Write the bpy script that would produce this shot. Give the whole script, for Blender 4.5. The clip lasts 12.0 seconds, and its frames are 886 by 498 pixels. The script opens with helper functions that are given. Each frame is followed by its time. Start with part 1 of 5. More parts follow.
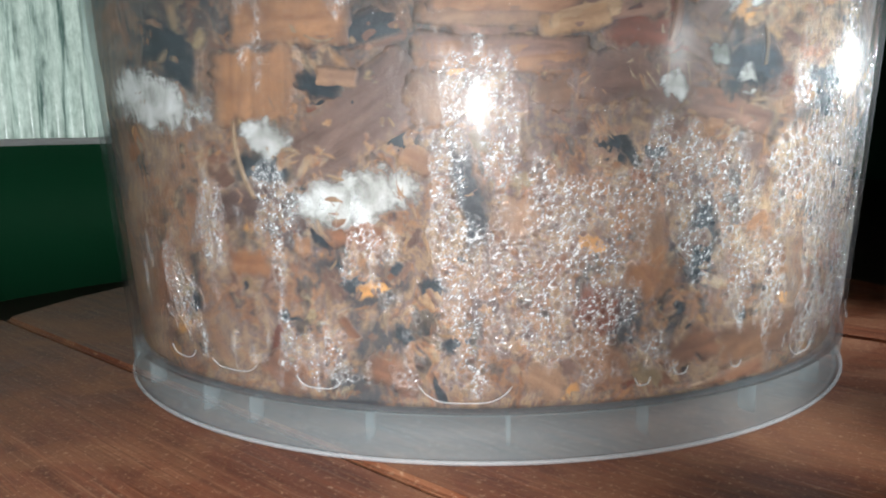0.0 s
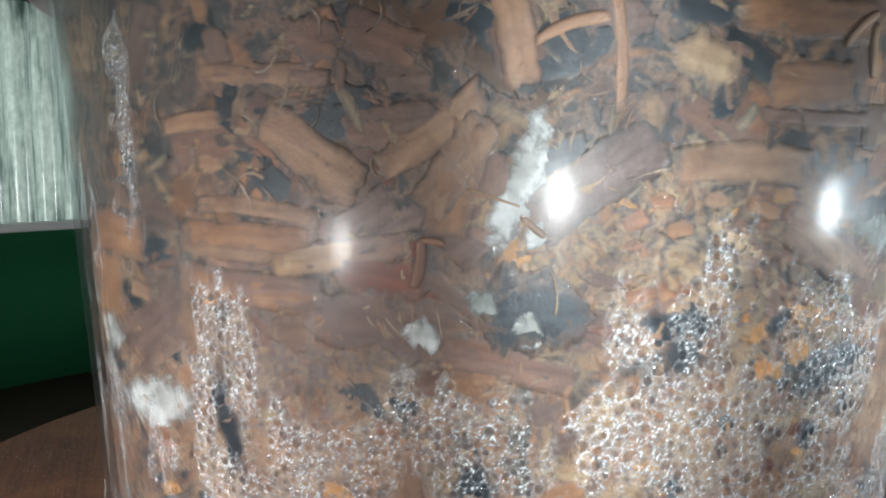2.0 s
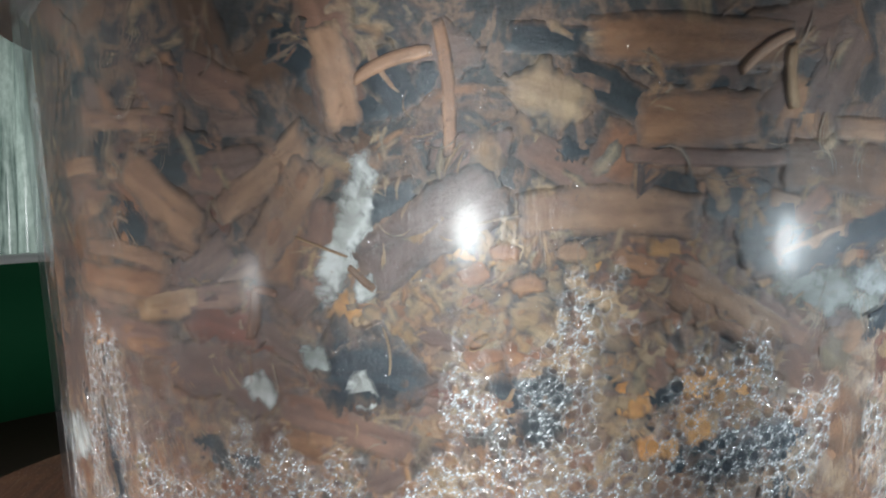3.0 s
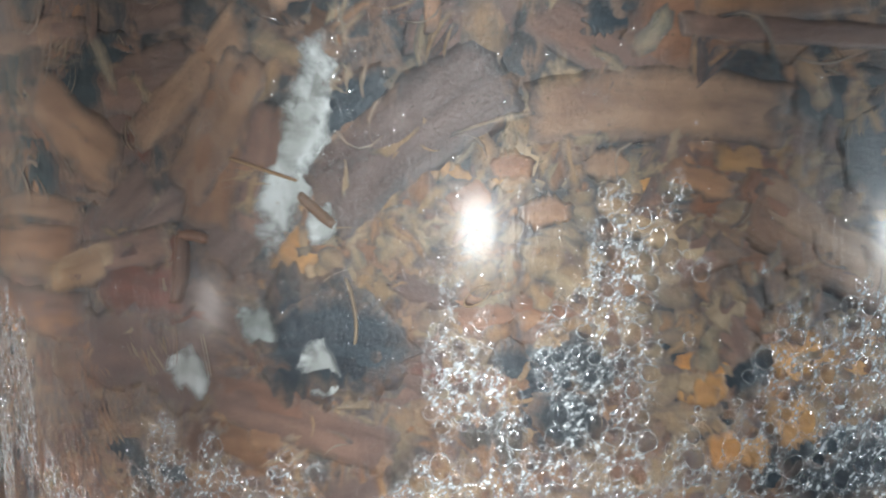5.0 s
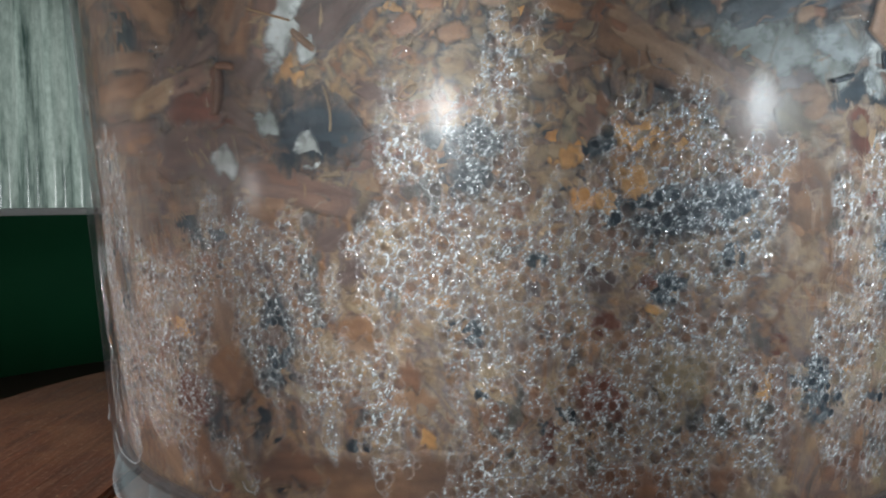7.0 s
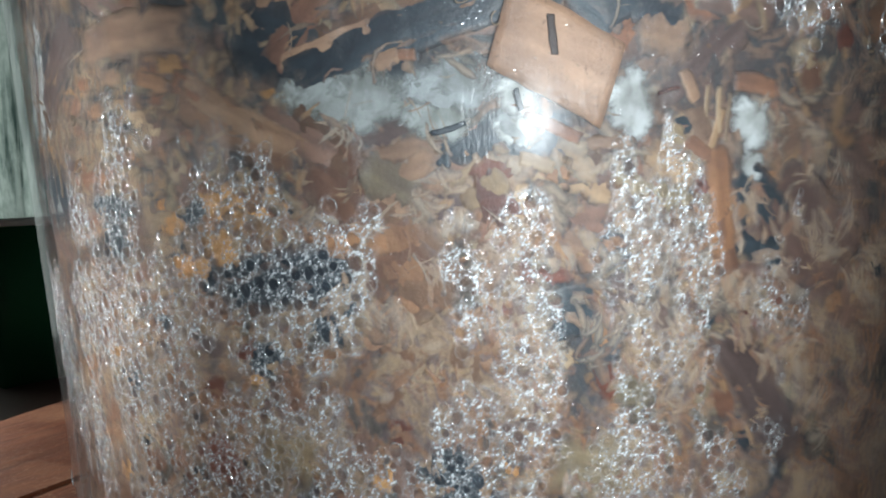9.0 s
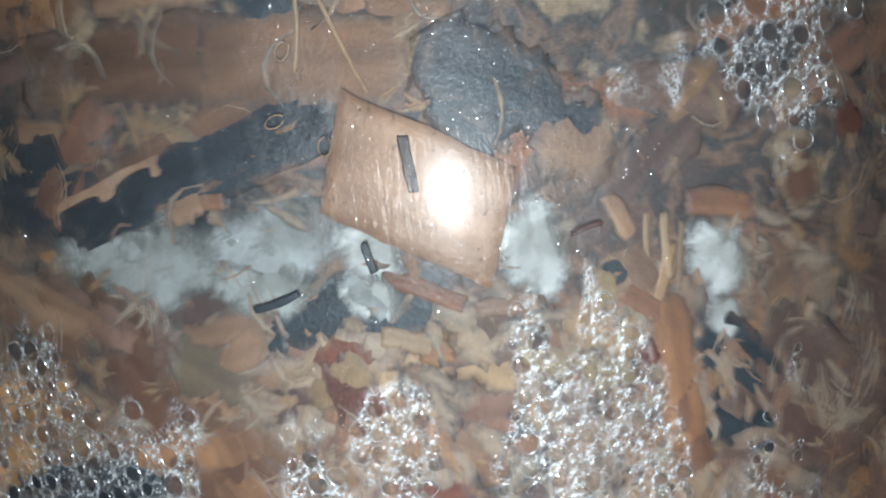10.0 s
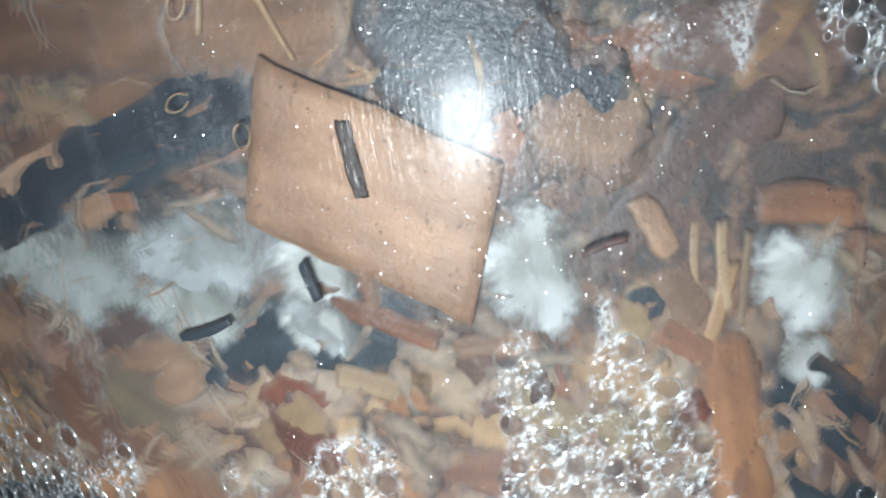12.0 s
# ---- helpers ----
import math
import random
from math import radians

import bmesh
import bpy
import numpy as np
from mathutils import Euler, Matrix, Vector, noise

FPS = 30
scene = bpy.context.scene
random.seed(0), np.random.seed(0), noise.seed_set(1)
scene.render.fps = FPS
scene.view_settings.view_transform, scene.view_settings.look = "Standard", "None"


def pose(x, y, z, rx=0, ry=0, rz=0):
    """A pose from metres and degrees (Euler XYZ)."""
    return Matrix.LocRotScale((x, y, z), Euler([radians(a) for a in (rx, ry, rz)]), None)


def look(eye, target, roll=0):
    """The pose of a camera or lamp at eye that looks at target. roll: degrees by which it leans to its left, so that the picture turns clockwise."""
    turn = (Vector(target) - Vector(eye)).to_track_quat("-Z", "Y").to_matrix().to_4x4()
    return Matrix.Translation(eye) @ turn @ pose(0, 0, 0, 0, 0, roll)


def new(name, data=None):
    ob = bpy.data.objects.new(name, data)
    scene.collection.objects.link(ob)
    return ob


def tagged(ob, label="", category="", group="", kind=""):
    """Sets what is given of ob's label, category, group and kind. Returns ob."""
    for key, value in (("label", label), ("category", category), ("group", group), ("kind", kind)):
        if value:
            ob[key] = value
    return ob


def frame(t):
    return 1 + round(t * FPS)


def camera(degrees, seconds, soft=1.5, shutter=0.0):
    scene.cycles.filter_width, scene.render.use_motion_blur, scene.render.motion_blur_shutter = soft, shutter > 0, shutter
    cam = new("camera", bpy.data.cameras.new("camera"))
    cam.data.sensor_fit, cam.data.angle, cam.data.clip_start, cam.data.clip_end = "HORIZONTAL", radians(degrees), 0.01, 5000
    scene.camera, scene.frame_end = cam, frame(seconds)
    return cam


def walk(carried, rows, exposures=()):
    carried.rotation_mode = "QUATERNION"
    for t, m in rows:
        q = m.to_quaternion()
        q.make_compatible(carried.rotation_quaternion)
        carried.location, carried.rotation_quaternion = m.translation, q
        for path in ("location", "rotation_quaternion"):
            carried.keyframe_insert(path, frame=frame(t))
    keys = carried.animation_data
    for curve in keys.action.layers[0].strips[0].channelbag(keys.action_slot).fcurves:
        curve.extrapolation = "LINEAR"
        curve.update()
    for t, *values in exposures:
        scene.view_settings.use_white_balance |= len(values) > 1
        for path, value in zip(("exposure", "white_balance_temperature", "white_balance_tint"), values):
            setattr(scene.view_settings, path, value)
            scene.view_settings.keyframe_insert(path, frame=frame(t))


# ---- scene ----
cam = camera(59.90, 12.0, soft=2.0)
walk(cam, [
    (0.0, pose(0.0913, -0.1658, 0.0493, 81.34, 1.14, 31.34)),
    (0.5, pose(0.0922, -0.1643, 0.0513, 82.07, 0.97, 31.27)),
    (1.0, pose(0.1155, -0.1456, 0.0603, 81.89, 0.45, 40.79)),
    (1.5, pose(0.1366, -0.1203, 0.0655, 82.53, -0.32, 51.34)),
    (2.0, pose(0.1421, -0.1021, 0.0762, 83.77, -0.54, 57.78)),
    (2.5, pose(0.1400, -0.0831, 0.0769, 84.90, -0.71, 62.08)),
    (3.0, pose(0.1531, -0.0643, 0.0790, 85.49, -0.49, 70.34)),
    (3.5, pose(0.1586, -0.0614, 0.0751, 86.34, -1.14, 74.50)),
    (3.7, pose(0.1584, -0.0557, 0.0734, 85.38, -0.73, 77.02)),
    (5.3, pose(0.1282, -0.0522, 0.0628, 91.75, -0.02, 72.42)),
    (5.5, pose(0.1272, -0.0531, 0.0609, 92.33, -0.26, 72.08)),
    (6.0, pose(0.1365, -0.0527, 0.0583, 89.98, -0.48, 72.71)),
    (6.5, pose(0.1548, -0.0485, 0.0493, 88.14, -0.21, 74.57)),
    (6.7, pose(0.1633, -0.0497, 0.0494, 87.53, 0.19, 75.91)),
    (8.3, pose(0.1646, 0.0244, 0.0494, 85.28, 1.55, 102.81)),
    (8.5, pose(0.1613, 0.0334, 0.0530, 85.34, 1.74, 105.53)),
    (9.0, pose(0.1542, 0.0453, 0.0583, 85.33, 1.54, 110.09)),
    (9.5, pose(0.1376, 0.0483, 0.0637, 86.53, 2.83, 112.04)),
    (10.0, pose(0.1258, 0.0518, 0.0710, 85.33, 5.62, 113.01)),
    (10.5, pose(0.1227, 0.0614, 0.0800, 77.65, 7.02, 121.65)),
    (11.0, pose(0.1189, 0.0584, 0.0803, 75.22, 7.07, 123.67)),
    (11.5, pose(0.1173, 0.0578, 0.0794, 74.98, 7.30, 123.74)),
    (12.0, pose(0.1082, 0.0534, 0.0759, 77.65, 6.82, 121.84)),
], [(0, 0.46), (0.5, 0.48), (1, 0.38), (1.5, 0.32), (2, 0.22), (2.5, 0.08), (3, -0.20), (3.5, -0.34), (5.5, -0.18), (6, -0.52), (6.5, -0.72), (8.5, -0.13), (9, -0.23), (9.5, -0.22), (10, -0.32), (10.5, -0.58), (11, -0.28), (12, -0.12)])

# ---- world and light ----
world = bpy.data.worlds.new("night_room")
scene.world = world
world.use_nodes = True
world.node_tree.nodes["Background"].inputs[0].default_value = (0.02, 0.025, 0.03, 1)
world.node_tree.nodes["Background"].inputs[1].default_value = 0.3


def torch_stand_in(angle, dist, z, target, watts, cone, squash, color=(0.97, 1.0, 1.02), size=0.006):
    """A small soft-edged fixed spot near the tub, standing in for the phone lamp that moves with the camera."""
    lamp = bpy.data.lights.new("torch_stand_in", "SPOT")
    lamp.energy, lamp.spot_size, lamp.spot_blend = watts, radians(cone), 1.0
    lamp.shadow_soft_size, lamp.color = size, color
    ob = new("torch_stand_in", lamp)
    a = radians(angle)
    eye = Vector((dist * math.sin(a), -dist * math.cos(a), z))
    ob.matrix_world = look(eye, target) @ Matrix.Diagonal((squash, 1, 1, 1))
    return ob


# three fixed spots, one for each main stop of the moving phone lamp
torch_stand_in(29, 0.189, 0.041, (0, 0, 0.040), 0.50, 124, 0.25, (1.02, 1.0, 0.99))
torch_stand_in(65, 0.168, 0.058, (0, 0, 0.070), 0.54, 122, 0.235, (0.94, 1.0, 1.01))
torch_stand_in(112, 0.154, 0.060, (0, 0, 0.056), 0.46, 132, 0.50, (0.90, 1.0, 1.05))
# extra spot, added to brighten the table and green wall on the left
torch_stand_in(23, 0.196, 0.050, (-0.10, -0.08, 0.01), 0.85, 112, 0.75)

scene.cycles.transparent_max_bounces = 20

# ---- tub's wall shape ----
R_FOOT, TAPER, TOP = 0.08, 0.9015, 0.107


def wall_r(z):
    return R_FOOT * (1 + TAPER * z)


def on_wall(deg, z, depth):
    a, r = radians(deg), wall_r(z) - depth
    return Vector((r * math.sin(a), -r * math.cos(a), z))


# ---- materials ----
def material(name):
    m = bpy.data.materials.new(name)
    m.use_nodes = True
    m.node_tree.nodes.clear()
    out = m.node_tree.nodes.new("ShaderNodeOutputMaterial")
    return m, m.node_tree, out


def node(tree, kind, **values):
    n = tree.nodes.new(kind)
    for key, value in values.items():
        n.inputs[key.replace("_", " ")].default_value = value
    return n


def noise_tex(tree, vec, scale, detail=4.0, rough=0.55, distort=0.0):
    n = node(tree, "ShaderNodeTexNoise", Scale=scale, Detail=detail, Roughness=rough, Distortion=distort)
    tree.links.new(vec, n.inputs["Vector"])
    return n.outputs["Fac"]


def ramp(tree, fac, stops):
    n = tree.nodes.new("ShaderNodeValToRGB")
    el = n.color_ramp.elements
    while len(el) < len(stops):
        el.new(0.5)
    for e, (p, c) in zip(el, stops):
        e.position, e.color = p, (*c, 1)
    tree.links.new(fac, n.inputs["Fac"])
    return n.outputs["Color"]


def mixed(tree, fac, a, b, mode="MIX"):
    n = tree.nodes.new("ShaderNodeMix")
    n.data_type, n.blend_type = "RGBA", mode
    for sock, val in ((n.inputs["Factor"], fac), (n.inputs["A"], a), (n.inputs["B"], b)):
        if isinstance(val, bpy.types.NodeSocket):
            tree.links.new(val, sock)
        else:
            sock.default_value = val if isinstance(val, (int, float)) else (*val, 1)
    return n.outputs["Result"]


def stretched(tree, scale, source="Object"):
    tc, mp = tree.nodes.new("ShaderNodeTexCoord"), tree.nodes.new("ShaderNodeMapping")
    mp.inputs["Scale"].default_value = scale
    tree.links.new(tc.outputs[source], mp.inputs["Vector"])
    return mp.outputs["Vector"]


def bump(tree, height, strength, distance):
    n = node(tree, "ShaderNodeBump", Strength=strength, Distance=distance)
    tree.links.new(height, n.inputs["Height"])
    return n.outputs["Normal"]


def principled(tree, out, color, rough, normal=None, spec=0.5):
    n = tree.nodes.new("ShaderNodeBsdfPrincipled")
    for sock, val in ((n.inputs["Base Color"], color), (n.inputs["Roughness"], rough)):
        if isinstance(val, bpy.types.NodeSocket):
            tree.links.new(val, sock)
        else:
            sock.default_value = val if isinstance(val, (int, float)) else (*val, 1)
    n.inputs["Specular IOR Level"].default_value = spec
    if normal:
        tree.links.new(normal, n.inputs["Normal"])
    tree.links.new(n.outputs[0], out.inputs["Surface"])
    return n


def mottled(t, v):
    """Colours of soaked sawdust: soft blotches of rust, tan, straw and mauve-brown with fine fibres."""
    blotch = noise_tex(t, v, 150, 5, 0.62, 0.5)
    # the slate-dark stops paint gaps between the crumbs
    col = ramp(t, blotch, [(0.37, (0.028, 0.036, 0.043)), (0.41, (0.14, 0.10, 0.10)), (0.44, (0.44, 0.19, 0.08)), (0.50, (0.23, 0.165, 0.165)),
                           (0.55, (0.52, 0.33, 0.19)), (0.61, (0.26, 0.185, 0.18)), (0.66, (0.50, 0.37, 0.26)), (0.71, (0.30, 0.10, 0.065)), (0.82, (0.09, 0.09, 0.095))])
    other = ramp(t, noise_tex(t, v, 420, 6, 0.72, 0.4), [(0.3, (0.06, 0.055, 0.055)), (0.43, (0.36, 0.23, 0.15)), (0.54, (0.58, 0.45, 0.30)), (0.63, (0.30, 0.20, 0.18)), (0.72, (0.50, 0.20, 0.09))])
    col = mixed(t, 1.0, mixed(t, 0.25, col, other), (0.85, 0.85, 0.85), "MULTIPLY")
    fibre = noise_tex(t, v, 900, 6, 0.75, 0.5)
    return mixed(t, 0.8, col, ramp(t, fibre, [(0.3, (0.36, 0.33, 0.32)), (0.5, (0.85, 0.84, 0.83)), (0.66, (1, 1, 1)), (0.8, (1, 1, 1))]), "MULTIPLY"), fibre


def bed_colour(t):
    """The packed mass, by its place in the tub: sawdust below, darker crumbs and gaps painted dark towards the top."""
    where = t.nodes.new("ShaderNodeNewGeometry").outputs["Position"]
    squat = t.nodes.new("ShaderNodeMapping")
    squat.inputs["Scale"].default_value = (1, 1, 0.75)
    t.links.new(where, squat.inputs["Vector"])
    col, fibre = mottled(t, squat.outputs["Vector"])
    height = t.nodes.new("ShaderNodeSeparateXYZ")
    t.links.new(where, height.inputs[0])
    level = t.nodes.new("ShaderNodeMath")
    level.operation, level.inputs[1].default_value = "MULTIPLY_ADD", 0.03
    t.links.new(noise_tex(t, where, 60, 3), level.inputs[0])
    t.links.new(height.outputs[2], level.inputs[2])
    gap_and_crumb = ramp(t, noise_tex(t, where, 120, 4, 0.6, 0.6), [(0.34, (0.018, 0.026, 0.032)), (0.43, (0.055, 0.065, 0.070)), (0.48, (0.24, 0.15, 0.105)), (0.53, (0.10, 0.075, 0.065)), (0.58, (0.045, 0.055, 0.062)), (0.64, (0.38, 0.27, 0.17)), (0.72, (0.16, 0.10, 0.075))])
    gap_and_crumb = mixed(t, 0.6, gap_and_crumb, ramp(t, fibre, [(0.34, (0.3, 0.3, 0.3)), (0.55, (1, 1, 1))]), "MULTIPLY")
    col = mixed(t, ramp(t, level.outputs[0], [(0.058, (0, 0, 0)), (0.084, (0.9, 0.9, 0.9))]), col, gap_and_crumb)
    # random slate patches paint more dark gaps into the mass
    black = ramp(t, noise_tex(t, squat.outputs["Vector"], 75, 5, 0.6, 0.5), [(0.58, (0, 0, 0)), (0.66, (0.85, 0.85, 0.85))])
    return mixed(t, black, col, (0.035, 0.050, 0.062))


def sunk(tree, col, low=0.04, high=0.62):
    """A piece's colour, lost in crumbs of the packed mass towards its buried rim, by the mesh's own "edge" values."""
    edge = tree.nodes.new("ShaderNodeAttribute")
    edge.attribute_name = "edge"
    where = tree.nodes.new("ShaderNodeNewGeometry").outputs["Position"]
    wisp, shift = node(tree, "ShaderNodeMath"), node(tree, "ShaderNodeMath")
    wisp.operation, wisp.inputs[1].default_value = "MULTIPLY_ADD", 0.5
    shift.operation, shift.inputs[1].default_value = "SUBTRACT", 0.25
    tree.links.new(noise_tex(tree, where, 800, 4, 0.65, 0.4), wisp.inputs[0])
    tree.links.new(edge.outputs["Fac"], wisp.inputs[2])
    tree.links.new(wisp.outputs[0], shift.inputs[0])
    return mixed(tree, ramp(tree, shift.outputs[0], [(low, (0, 0, 0)), (high, (1, 1, 1))]), bed_colour(tree), col)


def wood(name, base, dark, rough=0.5, grain=380, fleck=0.35, line=0.5):
    """Damp shredded wood: grain along the piece, darker stains, small specks."""
    m, t, out = material(name)
    base, dark = tuple(0.85 * c for c in base), tuple(0.75 * c for c in dark)
    v, plain = stretched(t, (0.12, 1, 1)), stretched(t, (1, 1, 1))
    g = noise_tex(t, v, grain, 5, 0.6, 0.4)
    stain = noise_tex(t, plain, 140, 3, 0.6, 0.6)
    speck = noise_tex(t, plain, 1700, 2, 0.5)
    mid = tuple((a + 2 * c) / 3 for a, c in zip(dark, base))
    col = ramp(t, g, [(0.25, dark), (0.42, mid), (0.58, base), (0.8, tuple(min(1, c * 1.2) for c in base))])
    col = mixed(t, ramp(t, stain, [(0.45, (0, 0, 0)), (0.75, (0.75, 0.75, 0.75))]), col, tuple(c * 0.9 for c in dark))
    col = mixed(t, ramp(t, speck, [(0.64, (0, 0, 0)), (0.75, (fleck, fleck, fleck))]), col, (0.05, 0.03, 0.02))
    lines = noise_tex(t, stretched(t, (0.10, 1, 1)), 700, 5, 0.65, 0.25)
    col = mixed(t, line, col, ramp(t, lines, [(0.30, (0.42, 0.40, 0.40)), (0.50, (0.86, 0.86, 0.86)), (0.7, (1.0, 1.0, 1.0))]), "MULTIPLY")
    where = t.nodes.new("ShaderNodeNewGeometry").outputs["Position"]
    soak, drip = noise_tex(t, where, 85, 4, 0.62, 0.8), noise_tex(t, where, 260, 4, 0.6, 0.6)
    soaked = tuple(0.6 * c + 0.4 * min(e, 3 * c) for c, e in zip(dark, (0.19, 0.14, 0.13)))
    col = mixed(t, ramp(t, mixed(t, 0.35, soak, drip), [(0.42, (0, 0, 0)), (0.66, (0.72, 0.72, 0.72))]), col, soaked)
    rnd = t.nodes.new("ShaderNodeObjectInfo")
    tint = ramp(t, rnd.outputs["Random"], [(0, (0.62, 0.60, 0.62)), (0.35, (1, 0.95, 0.92)), (0.7, (1.12, 1.06, 1.0)), (1, (0.95, 0.78, 0.66))])
    col = mixed(t, 1.0, col, tint, "MULTIPLY")
    nrm = bump(t, mixed(t, 0.6, lines, noise_tex(t, where, 2600, 3, 0.7)), 0.4, 0.0004)
    principled(t, out, sunk(t, col), rough, nrm, 0.45)
    return m


MAT = {
    "tan": wood("damp_tan_wood", (0.52, 0.325, 0.20), (0.26, 0.14, 0.085)),
    "cream": wood("pale_cream_wood", (0.62, 0.46, 0.29), (0.40, 0.25, 0.13)),
    "lightwood": wood("light_wood", (0.60, 0.385, 0.255), (0.40, 0.23, 0.14), line=0.3, grain=420, fleck=0.6),
    "orange": wood("orange_brown_wood", (0.52, 0.275, 0.14), (0.26, 0.125, 0.065)),
    "amber": wood("amber_wood", (0.95, 0.50, 0.17), (0.62, 0.30, 0.10)),
    "rust": wood("rust_brown_wood", (0.39, 0.19, 0.105), (0.19, 0.09, 0.055)),
    "redtan": wood("reddish_tan_wood", (0.35, 0.205, 0.15), (0.18, 0.105, 0.08)),
    "brown": wood("brown_bark", (0.30, 0.165, 0.095), (0.15, 0.08, 0.045)),
    "darkbrown": wood("dark_brown_bark", (0.10, 0.055, 0.035), (0.05, 0.03, 0.02)),
    "darkred": wood("dark_red_bark", (0.26, 0.085, 0.05), (0.12, 0.04, 0.025)),
    "greybark": wood("grey_brown_bark", (0.26, 0.175, 0.145), (0.13, 0.08, 0.065), 0.42, 800),
    # slate paints the shaded gaps between chips, and some soaked wood
    "slate": wood("dark_gap_and_wet_wood", (0.050, 0.074, 0.092), (0.012, 0.018, 0.024), 0.4, 300),
    "straw": wood("straw_sawdust", (0.46, 0.36, 0.21), (0.27, 0.20, 0.12)),
}


def mold_material(name, cover, tone):
    """Fluffy white fungus: dense in the middle, fading into threads at the rim."""
    m, t, out = material(name)
    v = stretched(t, (1, 1, 1))
    big, fine = noise_tex(t, v, 200, 4, 0.6, 0.6), noise_tex(t, v, 1100, 4, 0.6, 0.8)
    thread = noise_tex(t, stretched(t, (0.8, 0.6, 1)), 420, 6, 0.72, 0.6)
    d = t.nodes.new("ShaderNodeBsdfDiffuse")
    t.links.new(mixed(t, ramp(t, mixed(t, 0.4, big, thread), [(0.40, (0, 0, 0)), (0.60, (1, 1, 1))]), tuple(c * k for c, k in zip(tone, (0.52, 0.51, 0.48))), tone), d.inputs["Color"])
    t.links.new(bump(t, fine, 0.15, 0.0004), d.inputs["Normal"])
    ball = t.nodes.new("ShaderNodeTexGradient")
    ball.gradient_type = "SPHERICAL"
    centred = t.nodes.new("ShaderNodeMapping")
    centred.inputs["Location"].default_value = (-1.0, -1.0, 0)
    centred.inputs["Scale"].default_value = (2.0, 2.0, 0.0)
    t.links.new(t.nodes.new("ShaderNodeTexCoord").outputs["Generated"], centred.inputs["Vector"])
    t.links.new(centred.outputs["Vector"], ball.inputs["Vector"])
    thick = mixed(t, 0.66, ball.outputs["Fac"], mixed(t, 0.5, big, thread))
    clear, mix = t.nodes.new("ShaderNodeBsdfTransparent"), t.nodes.new("ShaderNodeMixShader")
    t.links.new(ramp(t, thick, [(cover, (0, 0, 0)), (cover + 0.12, (0.96, 0.96, 0.96))]), mix.inputs[0])
    t.links.new(clear.outputs[0], mix.inputs[1])
    t.links.new(d.outputs[0], mix.inputs[2])
    t.links.new(mix.outputs[0], out.inputs["Surface"])
    return m


MAT["mold"] = mold_material("white_mold", 0.395, (0.70, 0.71, 0.69))
MAT["moldgrey"] = mold_material("grey_mold", 0.40, (0.40, 0.42, 0.40))
MAT["moldthin"] = mold_material("thin_grey_mold", 0.39, (0.42, 0.44, 0.44))


def sawdust_material():
    m, t, out = material("damp_sawdust")
    principled(t, out, bed_colour(t), 0.5, bump(t, noise_tex(t, stretched(t, (1, 1, 1)), 2400, 4, 0.7), 0.4, 0.0004), 0.45)
    return m


def shred_material(name, stops):
    m, t, out = material(name)
    geo = t.nodes.new("ShaderNodeNewGeometry")
    col = mixed(t, 0.45, bed_colour(t), ramp(t, geo.outputs["Random Per Island"], stops))
    principled(t, out, sunk(t, col, 0.0, 0.9), 0.5, bump(t, noise_tex(t, stretched(t, (1, 1, 1)), 2400, 4, 0.7), 0.4, 0.0004), 0.45)
    return m


BROWNS = [(0.0, (0.10, 0.05, 0.035)), (0.15, (0.26, 0.11, 0.06)), (0.3, (0.48, 0.20, 0.07)), (0.45, (0.50, 0.28, 0.12)),
          (0.6, (0.50, 0.36, 0.20)), (0.75, (0.33, 0.15, 0.09)), (0.88, (0.56, 0.44, 0.27)), (1.0, (0.38, 0.22, 0.15))]
SAWDUST = sawdust_material()
SHREDS = shred_material("wood_shreds", BROWNS)
SHREDS_WARM = shred_material("warm_wood_fibres", [(0.0, (0.42, 0.18, 0.07)), (0.35, (0.58, 0.34, 0.15)), (0.7, (0.55, 0.40, 0.23)), (1.0, (0.28, 0.15, 0.11))])
SHREDS_PALE = shred_material("pale_wood_fibres", [(0.0, (0.44, 0.30, 0.21)), (0.4, (0.64, 0.51, 0.38)), (0.75, (0.54, 0.38, 0.25)), (1.0, (0.36, 0.14, 0.08))])


